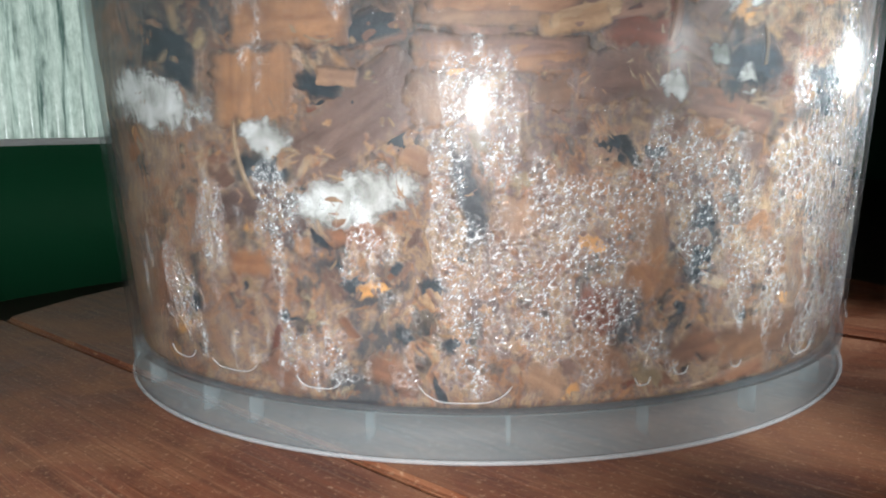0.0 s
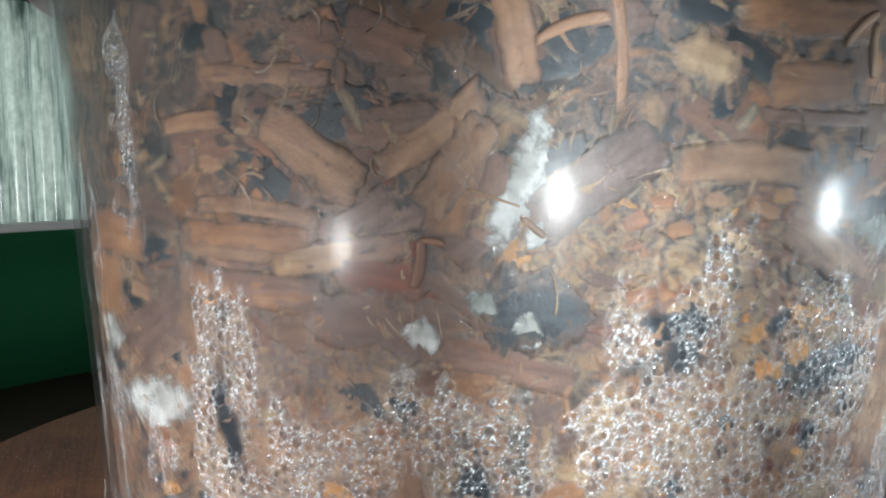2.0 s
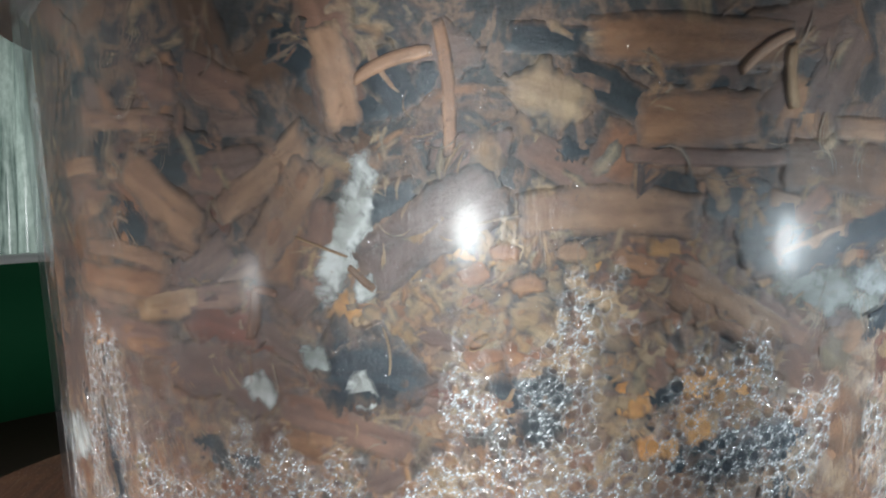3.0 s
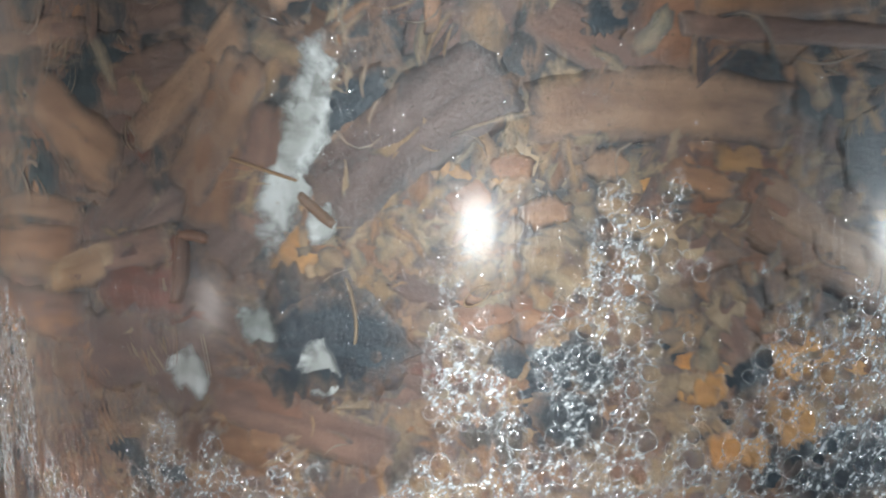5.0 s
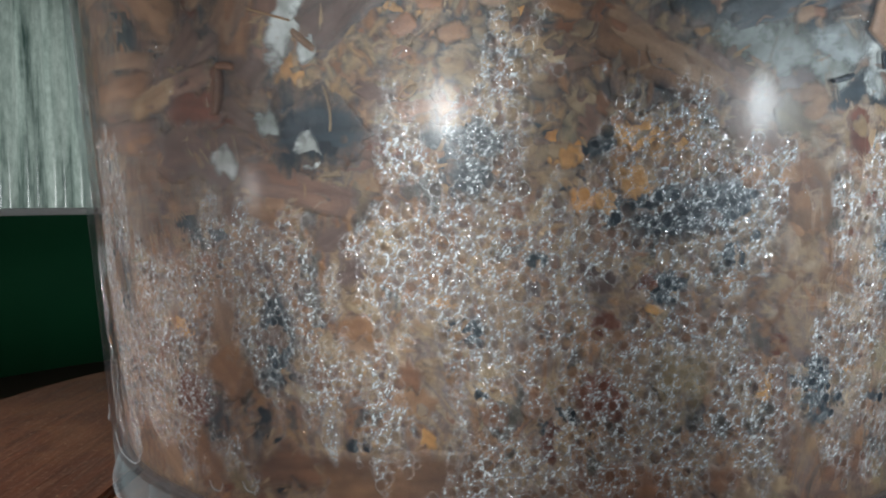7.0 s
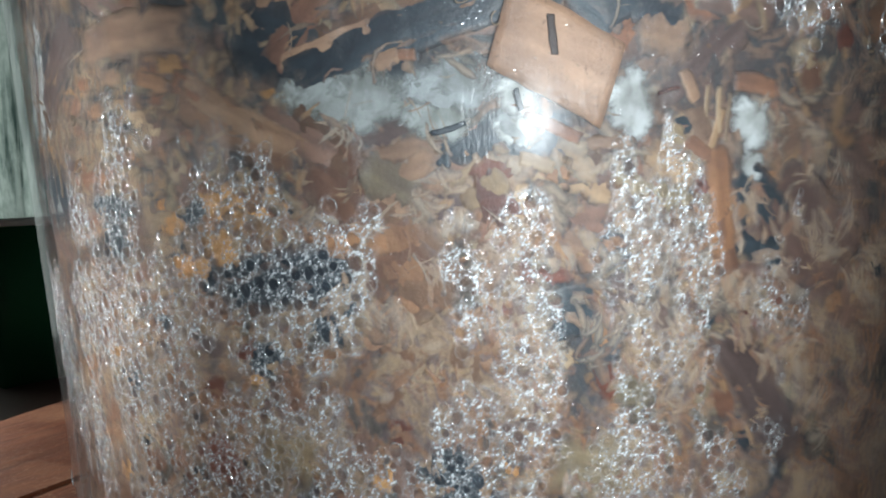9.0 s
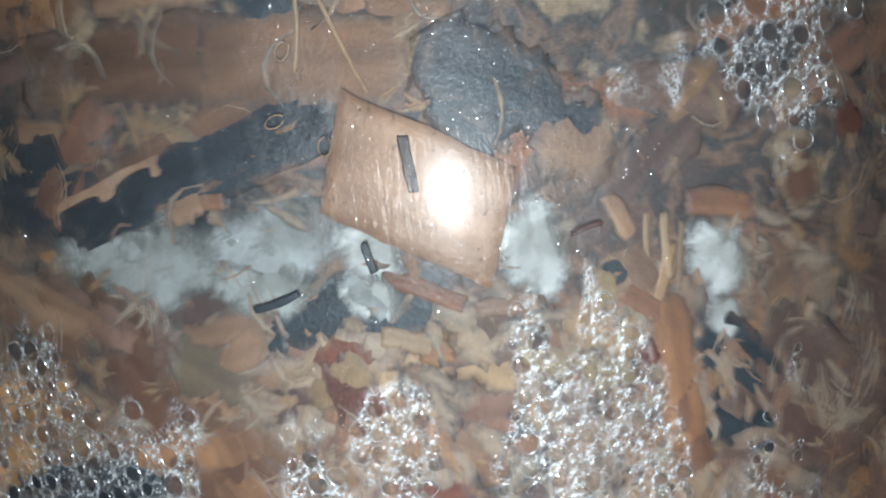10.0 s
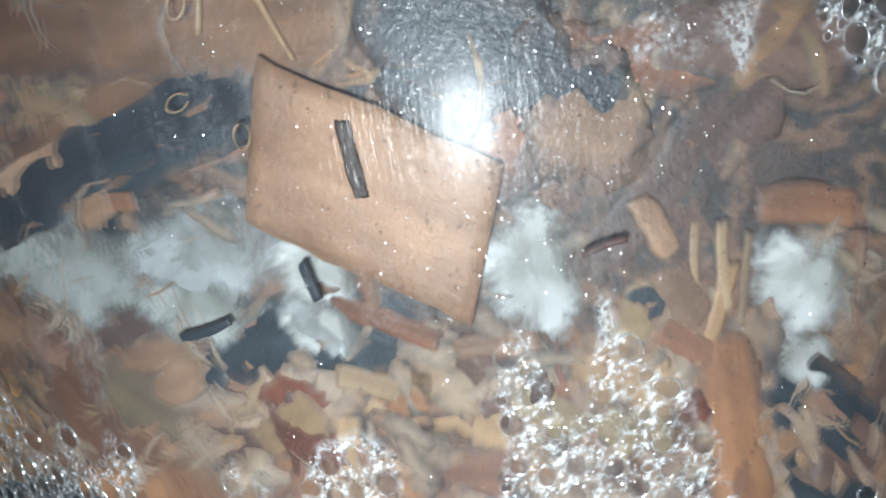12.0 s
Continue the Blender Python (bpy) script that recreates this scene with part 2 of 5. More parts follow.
def clear_plastic(name, glossy):
    """Hazy polypropylene: mostly see-through, a little milky; the outer skin is glossy with faint scuffs."""
    m, t, out = material(name)
    v = stretched(t, (1, 1, 1))
    haze, mist = noise_tex(t, v, 45, 3, 0.6, 0.5), noise_tex(t, v, 2600, 2, 0.6)
    patch = noise_tex(t, v, 90, 3, 0.6)
    scratch = noise_tex(t, stretched(t, (1, 1, 0.10)), 2200, 3, 0.6)
    clear = t.nodes.new("ShaderNodeBsdfTransparent")
    clear.inputs[0].default_value = (0.97, 0.98, 0.985, 1)
    milk = t.nodes.new("ShaderNodeBsdfDiffuse")
    milk.inputs[0].default_value = (0.76, 0.78, 0.92, 1)
    fog = t.nodes.new("ShaderNodeMixShader")
    t.links.new(ramp(t, haze, [(0.3, (0.004, 0.004, 0.004)), (0.75, (0.019, 0.019, 0.019))]), fog.inputs[0])
    t.links.new(clear.outputs[0], fog.inputs[1])
    t.links.new(milk.outputs[0], fog.inputs[2])
    last = fog
    if not glossy:
        blur = node(t, "ShaderNodeBsdfRefraction", Roughness=0.22, IOR=0.80, Color=(0.97, 0.98, 0.985, 1))
        fogged = t.nodes.new("ShaderNodeMixShader")
        t.links.new(ramp(t, patch, [(0.36, (0.18, 0.18, 0.18)), (0.62, (0.42, 0.42, 0.42))]), fogged.inputs[0])
        t.links.new(last.outputs[0], fogged.inputs[1])
        t.links.new(blur.outputs[0], fogged.inputs[2])
        last = fogged
    if glossy:
        rough_skin = mixed(t, ramp(t, patch, [(0.45, (0, 0, 0)), (0.7, (1, 1, 1))]), scratch, mist)
        nrm = bump(t, rough_skin, 0.30, 0.0004)
        facing = node(t, "ShaderNodeLayerWeight", Blend=0.5)
        power = t.nodes.new("ShaderNodeMath")
        power.operation, power.inputs[1].default_value = "POWER", 5.0
        t.links.new(facing.outputs["Facing"], power.inputs[0])
        for rough, low, high, normal in ((0.40, 0.0013, 0.02, None), (0.22, 0.002, 0.02, None), (0.11, 0.0022, 0.02, None), (0.14, 0.004, 0.0, nrm)):
            gloss = node(t, "ShaderNodeBsdfGlossy", Roughness=rough)
            if normal:
                t.links.new(normal, gloss.inputs["Normal"])
            by = t.nodes.new("ShaderNodeMath")
            by.operation, by.inputs[1].default_value, by.inputs[2].default_value = "MULTIPLY_ADD", high, low
            t.links.new(power.outputs[0], by.inputs[0])
            mix = t.nodes.new("ShaderNodeMixShader")
            t.links.new(by.outputs[0], mix.inputs[0])
            t.links.new(last.outputs[0], mix.inputs[1])
            t.links.new(gloss.outputs[0], mix.inputs[2])
            last = mix
        sheen, skin = t.nodes.new("ShaderNodeMath"), node(t, "ShaderNodeBsdfGlossy", Roughness=0.16)
        sheen.operation, sheen.inputs[1].default_value = "POWER", 4.6
        t.links.new(facing.outputs["Facing"], sheen.inputs[0])
        part_of = t.nodes.new("ShaderNodeMath")
        part_of.operation, part_of.inputs[1].default_value = "MULTIPLY", 0.4
        t.links.new(sheen.outputs[0], part_of.inputs[0])
        mix = t.nodes.new("ShaderNodeMixShader")
        t.links.new(part_of.outputs[0], mix.inputs[0])
        t.links.new(last.outputs[0], mix.inputs[1])
        t.links.new(skin.outputs[0], mix.inputs[2])
        last = mix
    t.links.new(last.outputs[0], out.inputs["Surface"])
    return m


def milky_plastic(name, clear_part, color):
    m, t, out = material(name)
    v = stretched(t, (1, 1, 1))
    cloud = noise_tex(t, v, 160, 3, 0.6)
    clear = t.nodes.new("ShaderNodeBsdfTransparent")
    base = t.nodes.new("ShaderNodeBsdfPrincipled")
    t.links.new(mixed(t, cloud, tuple(c * 0.85 for c in color), color), base.inputs["Base Color"])
    base.inputs["Roughness"].default_value = 0.5
    mix = t.nodes.new("ShaderNodeMixShader")
    mix.inputs[0].default_value = 1 - clear_part
    t.links.new(clear.outputs[0], mix.inputs[1])
    t.links.new(base.outputs[0], mix.inputs[2])
    t.links.new(mix.outputs[0], out.inputs["Surface"])
    return m


def water():
    m, t, out = material("water_drop")
    n = t.nodes.new("ShaderNodeBsdfPrincipled")
    # grey tint paints the dark look inside each drop
    n.inputs["Base Color"].default_value = (0.74, 0.76, 0.78, 1)
    n.inputs["Roughness"].default_value = 0.12
    n.inputs["IOR"].default_value = 1.33
    n.inputs["Transmission Weight"].default_value = 1.0
    t.links.new(n.outputs[0], out.inputs["Surface"])
    return m


def mist():
    """Fine packed droplets: silvery specks that thin out where the mesh's "cover" is low."""
    m, t, out = material("condensation_mist")
    v = stretched(t, (1, 1, 1))
    n, coarse = noise_tex(t, v, 4200, 2, 0.6), noise_tex(t, v, 900, 3, 0.6, 0.5)
    clear, mix = t.nodes.new("ShaderNodeBsdfTransparent"), t.nodes.new("ShaderNodeMixShader")
    skin = t.nodes.new("ShaderNodeBsdfPrincipled")
    skin.inputs["Base Color"].default_value = (0.74, 0.76, 0.77, 1)
    skin.inputs["Roughness"].default_value = 0.22
    skin.inputs["Specular IOR Level"].default_value = 1.0
    t.links.new(bump(t, n, 0.7, 0.0003), skin.inputs["Normal"])
    cover = t.nodes.new("ShaderNodeAttribute")
    cover.attribute_name = "cover"
    grain = ramp(t, mixed(t, 0.4, n, coarse), [(0.42, (0.05, 0.05, 0.05)), (0.56, (0.95, 0.95, 0.95))])
    t.links.new(mixed(t, 1.0, grain, cover.outputs["Color"], "MULTIPLY"), mix.inputs[0])
    t.links.new(clear.outputs[0], mix.inputs[1])
    t.links.new(skin.outputs[0], mix.inputs[2])
    t.links.new(mix.outputs[0], out.inputs["Surface"])
    return m


def glint():
    """Tiny curved beads, mirror-bright so that they throw lamp light back as glints."""
    m, t, out = material("glinting_bead")
    gloss = node(t, "ShaderNodeBsdfGlossy", Roughness=0.25, Color=(0.97, 0.97, 0.98, 1))
    clear, mix = t.nodes.new("ShaderNodeBsdfTransparent"), t.nodes.new("ShaderNodeMixShader")
    mix.inputs[0].default_value = 0.60
    t.links.new(clear.outputs[0], mix.inputs[1])
    t.links.new(gloss.outputs[0], mix.inputs[2])
    t.links.new(mix.outputs[0], out.inputs["Surface"])
    return m


def drop_rim():
    """The steep edge of a drop: pale grey under gloss paints its bent light, brighter here and duller there."""
    m, t, out = material("drop_rim")
    where = t.nodes.new("ShaderNodeNewGeometry").outputs["Position"]
    gloss = node(t, "ShaderNodeBsdfGlossy", Roughness=0.19, Color=(0.95, 0.97, 1.0, 1))
    pale = node(t, "ShaderNodeBsdfDiffuse", Color=(0.66, 0.70, 0.72, 1))
    both, mix = t.nodes.new("ShaderNodeMixShader"), t.nodes.new("ShaderNodeMixShader")
    both.inputs[0].default_value = 0.36
    t.links.new(gloss.outputs[0], both.inputs[1])
    t.links.new(pale.outputs[0], both.inputs[2])
    t.links.new(ramp(t, noise_tex(t, where, 1300, 3, 0.7), [(0.42, (0.02, 0.02, 0.02)), (0.62, (0.82, 0.82, 0.82))]), mix.inputs[0])
    t.links.new(t.nodes.new("ShaderNodeBsdfTransparent").outputs[0], mix.inputs[1])
    t.links.new(both.outputs[0], mix.inputs[2])
    t.links.new(mix.outputs[0], out.inputs["Surface"])
    return m


def table_wood():
    m, t, out = material("worn_red_brown_table_wood")
    v, plain = stretched(t, (0.06, 1, 1)), stretched(t, (1, 1, 1))
    g, wear = noise_tex(t, v, 420, 6, 0.62, 0.6), noise_tex(t, plain, 35, 5, 0.65, 0.8)
    scr = noise_tex(t, stretched(t, (0.03, 1, 1)), 1500, 3, 0.6)
    dust = noise_tex(t, plain, 1000, 6, 0.78)
    col = ramp(t, g, [(0.3, (0.10, 0.028, 0.014)), (0.6, (0.20, 0.062, 0.030)), (0.8, (0.30, 0.11, 0.055))])
    col = mixed(t, ramp(t, wear, [(0.46, (0, 0, 0)), (0.70, (0.75, 0.75, 0.75))]), col, (0.36, 0.17, 0.09))
    col = mixed(t, ramp(t, scr, [(0.57, (0, 0, 0)), (0.72, (0.55, 0.55, 0.55))]), col, (0.42, 0.22, 0.13))
    col = mixed(t, ramp(t, dust, [(0.56, (0, 0, 0)), (0.64, (0.9, 0.9, 0.9))]), col, (0.50, 0.30, 0.19))
    principled(t, out, col, ramp(t, wear, [(0.3, (0.35, 0.35, 0.35)), (0.7, (0.6, 0.6, 0.6))]), bump(t, mixed(t, 0.5, g, scr), 0.5, 0.0006), 0.4)
    return m


def painted(name, color, rough):
    m, t, out = material(name)
    v = stretched(t, (1, 1, 1))
    big, fine = noise_tex(t, v, 18, 4, 0.6), noise_tex(t, v, 500, 3, 0.6)
    col = mixed(t, big, tuple(c * 0.7 for c in color), tuple(c * 1.2 for c in color))
    principled(t, out, col, rough, bump(t, fine, 0.2, 0.0005), 0.4)
    return m


def fluted_glass():
    """Ribbed frosted glass with darker streaks that run down the flutes."""
    m, t, out = material("fluted_frosted_glass")
    streak = noise_tex(t, stretched(t, (1, 1, 0.1)), 170, 4, 0.65, 0.3)
    fleck = noise_tex(t, stretched(t, (1, 1, 0.5)), 420, 4, 0.7)
    col = ramp(t, streak, [(0.34, (0.10, 0.15, 0.14)), (0.5, (0.62, 0.68, 0.65)), (0.75, (0.92, 0.95, 0.92))])
    col = mixed(t, 0.7, col, ramp(t, fleck, [(0.3, (0.45, 0.5, 0.48)), (0.65, (1, 1, 1))]), "MULTIPLY")
    lucent = t.nodes.new("ShaderNodeBsdfTranslucent")
    t.links.new(col, lucent.inputs["Color"])
    gloss = node(t, "ShaderNodeBsdfGlossy", Roughness=0.25)
    mix = t.nodes.new("ShaderNodeMixShader")
    mix.inputs[0].default_value = 0.08
    t.links.new(lucent.outputs[0], mix.inputs[1])
    t.links.new(gloss.outputs[0], mix.inputs[2])
    t.links.new(mix.outputs[0], out.inputs["Surface"])
    return m


def glow(name, color, strength):
    m, t, out = material(name)
    e = node(t, "ShaderNodeEmission", Color=(*color, 1), Strength=strength)
    t.links.new(e.outputs[0], out.inputs["Surface"])
    return m


CLEAR, CLEAR_IN, WATER = clear_plastic("glossy_clear_plastic", True), clear_plastic("hazy_inner_plastic", False), water()
MIST, SPARK, RIM = mist(), glint(), drop_rim()
SKIRT = milky_plastic("milky_skirt_plastic", 0.82, (0.50, 0.62, 0.66))
RIBS = milky_plastic("milky_rib_plastic", 0.72, (0.80, 0.84, 0.88))
LID = milky_plastic("white_lid_plastic", 0.0, (0.82, 0.83, 0.82))
SHELF = painted("dark_brown_shelf_paint", (0.035, 0.016, 0.012), 0.5)
TABLE, GREEN = table_wood(), painted("dark_green_paint", (0.008, 0.10, 0.04), 0.6)
BLACK, DARK = painted("black_frame_paint", (0.012, 0.013, 0.013), 0.6), painted("dim_room_paint", (0.02, 0.03, 0.025), 0.8)
FLUTED, OUTSIDE = fluted_glass(), glow("pale_outside_light", (0.86, 1.0, 0.95), 0.88)


# ---- building helpers ----
def mesh_object(name, bm, mat, parent=None, smooth=True):
    me = bpy.data.meshes.new(name)
    bm.to_mesh(me)
    bm.free()
    me.materials.append(mat)
    if smooth:
        me.polygons.foreach_set("use_smooth", [True] * len(me.polygons))
    ob = new(name, me)
    if parent:
        ob.parent = parent
    return ob


def part(name, bm, mat, parent, label="", smooth=True):
    return tagged(mesh_object(name, bm, mat, parent, smooth), label)


def lathe(profile, steps=160, start=0.0, end=360.0):
    """A bmesh swept round the z axis; the profile is a closed loop of (radius, height)."""
    bm = bmesh.new()
    full = end - start >= 360
    rings = []
    for i in range(steps if full else steps + 1):
        a = radians(start + (end - start) * i / steps)
        rings.append([bm.verts.new((r * math.sin(a), -r * math.cos(a), z)) for r, z in profile])
    n = len(profile)
    for i in range(steps):
        a, b = rings[i], rings[(i + 1) % len(rings)]
        for j in range(n):
            bm.faces.new((a[j], b[j], b[(j + 1) % n], a[(j + 1) % n]))
    if not full:
        bm.faces.new(rings[0])
        bm.faces.new(rings[-1][::-1])
    bmesh.ops.recalc_face_normals(bm, faces=bm.faces)
    return bm


def box(x0, x1, y0, y1, z0, z1, bevel=0.0):
    bm = bmesh.new()
    bmesh.ops.create_cube(bm, size=1)
    bmesh.ops.transform(bm, matrix=Matrix.Translation(((x0 + x1) / 2, (y0 + y1) / 2, (z0 + z1) / 2)) @ Matrix.Diagonal((x1 - x0, y1 - y0, z1 - z0, 1)), verts=bm.verts)
    if bevel:
        bmesh.ops.bevel(bm, geom=bm.edges, offset=bevel, segments=2, affect="EDGES")
    return bm


def raw_mesh(name, verts, faces, mat, smooth=True):
    me = bpy.data.meshes.new(name)
    me.from_pydata(verts, [], faces)
    me.materials.append(mat)
    if smooth:
        me.polygons.foreach_set("use_smooth", [True] * len(me.polygons))
    me.update()
    return new(name, me)


# ---- room ----
def setting(name, bm, mat, smooth=False):
    return tagged(mesh_object(name, bm, mat, None, smooth), kind="structure")


setting("floor", box(-1.3, 1.3, -1.3, 1.3, -0.80, -0.75), DARK)
setting("ceiling", box(-1.3, 1.3, -1.3, 1.3, 1.60, 1.65), DARK)
for wall_name, x0, x1, y0, y1 in (("wall_north", -1.3, 1.3, 1.2, 1.3), ("wall_south", -1.3, 1.3, -1.3, -1.2),
                                  ("wall_east", 1.2, 1.3, -1.2, 1.2), ("wall_west", -1.3, -1.2, -1.2, 1.2)):
    setting(wall_name, box(x0, x1, y0, y1, -0.75, 1.60), GREEN)

BAY_R, BAY_A, BAY_B = 0.236, -128.0, -17.0
SILL, HEAD = 0.047, 0.143
setting("wall_bay", lathe([(BAY_R, -0.018), (BAY_R + 0.02, -0.018), (BAY_R + 0.02, SILL), (BAY_R, SILL)], 90, BAY_A, BAY_B), GREEN, True)
setting("wall_bay_head", lathe([(BAY_R, HEAD), (BAY_R + 0.03, HEAD), (BAY_R + 0.03, 0.42), (BAY_R, 0.42)], 90, BAY_A, BAY_B), BLACK, True)


def fluted_window():
    bm, pitch = bmesh.new(), 2.6
    n = int((BAY_B - BAY_A) / pitch * 8)
    rows = []
    for z in (SILL + 0.003, SILL + 0.035, SILL + 0.065, HEAD):
        row = []
        for i in range(n + 1):
            d = BAY_A + (BAY_B - BAY_A) * i / n
            r = BAY_R + 0.010 + 0.0022 * math.cos(math.tau * (d - BAY_A) / pitch)
            row.append(bm.verts.new((r * math.sin(radians(d)), -r * math.cos(radians(d)), z)))
        rows.append(row)
    for lo, hi in zip(rows, rows[1:]):
        for i in range(n):
            bm.faces.new((lo[i], lo[i + 1], hi[i + 1], hi[i]))
    win = tagged(new("window_1"), "curved window of ribbed frosted glass over green wall", "window", kind="structure")
    part("pane", bm, FLUTED, win, "streaky silver-white ribbed glass")
    part("window_sill", lathe([(BAY_R - 0.002, SILL), (BAY_R + 0.02, SILL), (BAY_R + 0.02, SILL + 0.003), (BAY_R - 0.002, SILL + 0.003)], 90, BAY_A, BAY_B), LID, win)


fluted_window()
setting("backdrop", lathe([(0.33, -0.05), (0.335, -0.05), (0.335, 0.30), (0.33, 0.30)], 60, BAY_A - 8, BAY_B + 8), OUTSIDE, True)


# ---- table ----
def build_table():
    """A round board of planks; its rim is worn red."""
    table = tagged(new("table"), "round worn red-brown varnished plank table under the tub", "table")
    turn, big = pose(0.0, 0.0, 0.0, 0, 0, -10.7), 0.134
    for i in range(-2, 3):
        lo, hi = max(-big + 1e-4, -0.0726 + 0.12 * i + 0.0006), min(big - 1e-4, -0.0726 + 0.12 * (i + 1) - 0.0006)
        if hi <= lo:
            continue
        ys = [lo + (hi - lo) * k / 24 for k in range(25)]
        ring = [(math.sqrt(big * big - y * y), y) for y in ys] + [(-math.sqrt(big * big - y * y), y) for y in reversed(ys)]
        bm = bmesh.new()
        face = bm.faces.new([bm.verts.new((x, y, -0.018)) for x, y in ring])
        top = bmesh.ops.extrude_face_region(bm, geom=[face])["geom"]
        bmesh.ops.translate(bm, verts=[v for v in top if isinstance(v, bmesh.types.BMVert)], vec=(0, 0, 0.018))
        bmesh.ops.recalc_face_normals(bm, faces=bm.faces)
        bmesh.ops.bevel(bm, geom=[e for e in bm.edges if all(v.co.z > -1e-5 for v in e.verts)], offset=0.0008, segments=2, affect="EDGES")
        plank = part("plank", bm, TABLE, table, smooth=False)
        plank.matrix_basis = turn


setting("shelf", box(-0.9, 0.9, -0.9, 0.9, -0.06, -0.018), SHELF)
build_table()


# ---- tub ----
def build_tub():
    tub = tagged(new("plastic_tub"), "round hazy clear plastic tub packed with damp wood chips", "tub")
    heights = (0.0080, 0.0082, 0.0090, 0.05, TOP - 0.001, TOP - 0.0002, TOP)
    wall = part("wall", lathe([(wall_r(z) + 0.0006, z) for z in heights] + [(wall_r(z) - 0.0005, z) for z in reversed(heights)], 220), CLEAR, tub)
    wall.data.materials.append(CLEAR_IN)
    for face in wall.data.polygons:
        if face.normal.xy.dot(face.center.xy) < 0:
            face.material_index = 1
    r0, r1 = wall_r(0) + 0.0006, wall_r(0.008) + 0.0006
    skirt = part("base_skirt", lathe([(r0, 0.0003), (r0 + 0.0002, 0.0010), (r1, 0.0079), (r1 - 0.0010, 0.0079), (r0 - 0.0010, 0.0012), (r0 - 0.0006, 0.0003)], 220), SKIRT, tub, "milky bluish plastic foot ring")
    bm = lathe([(0.0005, 0.0072), (wall_r(0.008) - 0.0008, 0.0072), (wall_r(0.008) - 0.0008, 0.0080), (0.0005, 0.0080)], 120)
    part("tub_floor", bm, SKIRT, tub)
    for i in range(24):
        a = 1.2 + 15.3 * i
        if a > 360:
            break
        rib = part("rib", box(-0.0003, 0.0003, -0.0030, 0.0, 0.0030, 0.0074, 0.0001), SKIRT, skirt)
        rib.matrix_basis = pose(0, 0, 0, 0, 0, a) @ pose(0, -(wall_r(0) - 0.0024), 0)
    part("bead", lathe([(r0 + 0.0005 + 0.0004 * math.cos(radians(q)), 0.0005 + 0.0004 * math.sin(radians(q))) for q in range(0, 360, 60)], 220), RIBS, tub, "bright rounded bottom edge")
    rt = wall_r(TOP)
    part("lid", lathe([(0.001, TOP + 0.008), (rt + 0.001, TOP + 0.008), (rt + 0.003, TOP + 0.010), (rt + 0.005, TOP + 0.009), (rt + 0.0055, TOP + 0.001),
                       (rt + 0.0042, TOP - 0.0015), (rt + 0.0036, TOP + 0.001), (rt + 0.0008, TOP + 0.001), (0.001, TOP + 0.0055)], 200), LID, tub, "white snap-on plastic lid")
    part("lid_tab", lathe([(rt + 0.0046, TOP - 0.0078), (rt + 0.0060, TOP - 0.0074), (rt + 0.0060, TOP + 0.002), (rt + 0.0046, TOP + 0.002)], 12, 86, 104), LID, tub, "white pull tab of the lid")
    for deg, wide, z, tall in ((27.3, 9.6, 0.0100, 0.0026), (11.5, 5.4, 0.0112, 0.0016), (0.0, 7.0, 0.0122, 0.0014), (46.0, 1.8, 0.0115, 0.0012), (50.5, 1.8, 0.0125, 0.0012), (58.0, 1.5, 0.0122, 0.001), (-9.0, 5.0, 0.0125, 0.0016), (70.0, 5.0, 0.0115, 0.0016), (96.0, 8.0, 0.0105, 0.0022)):
        curve = bpy.data.curves.new("moulded_loop", "CURVE")
        curve.dimensions, curve.bevel_depth, curve.bevel_resolution = "3D", 0.00012, 1
        line = curve.splines.new("POLY")
        line.points.add(14)
        for j, p in enumerate(line.points):
            s = j / 7 - 1
            q = on_wall(deg + wide / 2 * s, z + tall * abs(s) ** 4, -0.0009)
            p.co = (*q, 1)
        curve.materials.append(RIBS)
        new("moulded_loop", curve).parent = tub
    return tub


build_tub()


# ---- packed sawdust ----
def build_bed():
    nu, zs = 900, [0.0082 + 0.0965 * j / 110 for j in range(111)]
    verts, faces = [], []
    for z in zs:
        low = min(1, max(0, (z - 0.035) / 0.04))
        for i in range(nu):
            a = 360 * i / nu
            p = on_wall(a, z, 0)
            f = noise.fractal(p * 160, 1.0, 2.0, 4) * 0.0004 + noise.noise(p * 55) * 0.0003
            verts.append(on_wall(a, z, 0.00190 + 0.00005 * low - f * 0.15))
    for j in range(len(zs) - 1):
        for i in range(nu):
            k = (i + 1) % nu
            faces.append((j * nu + i, j * nu + k, (j + 1) * nu + k, (j + 1) * nu + i))
    faces.append(tuple(range((len(zs) - 1) * nu, len(zs) * nu)))
    faces.append(tuple(reversed(range(nu))))
    tagged(raw_mesh("sawdust", verts, faces, SAWDUST), "damp brown sawdust and wood crumbs packed in the tub", "sawdust", kind="stuff")


build_bed()


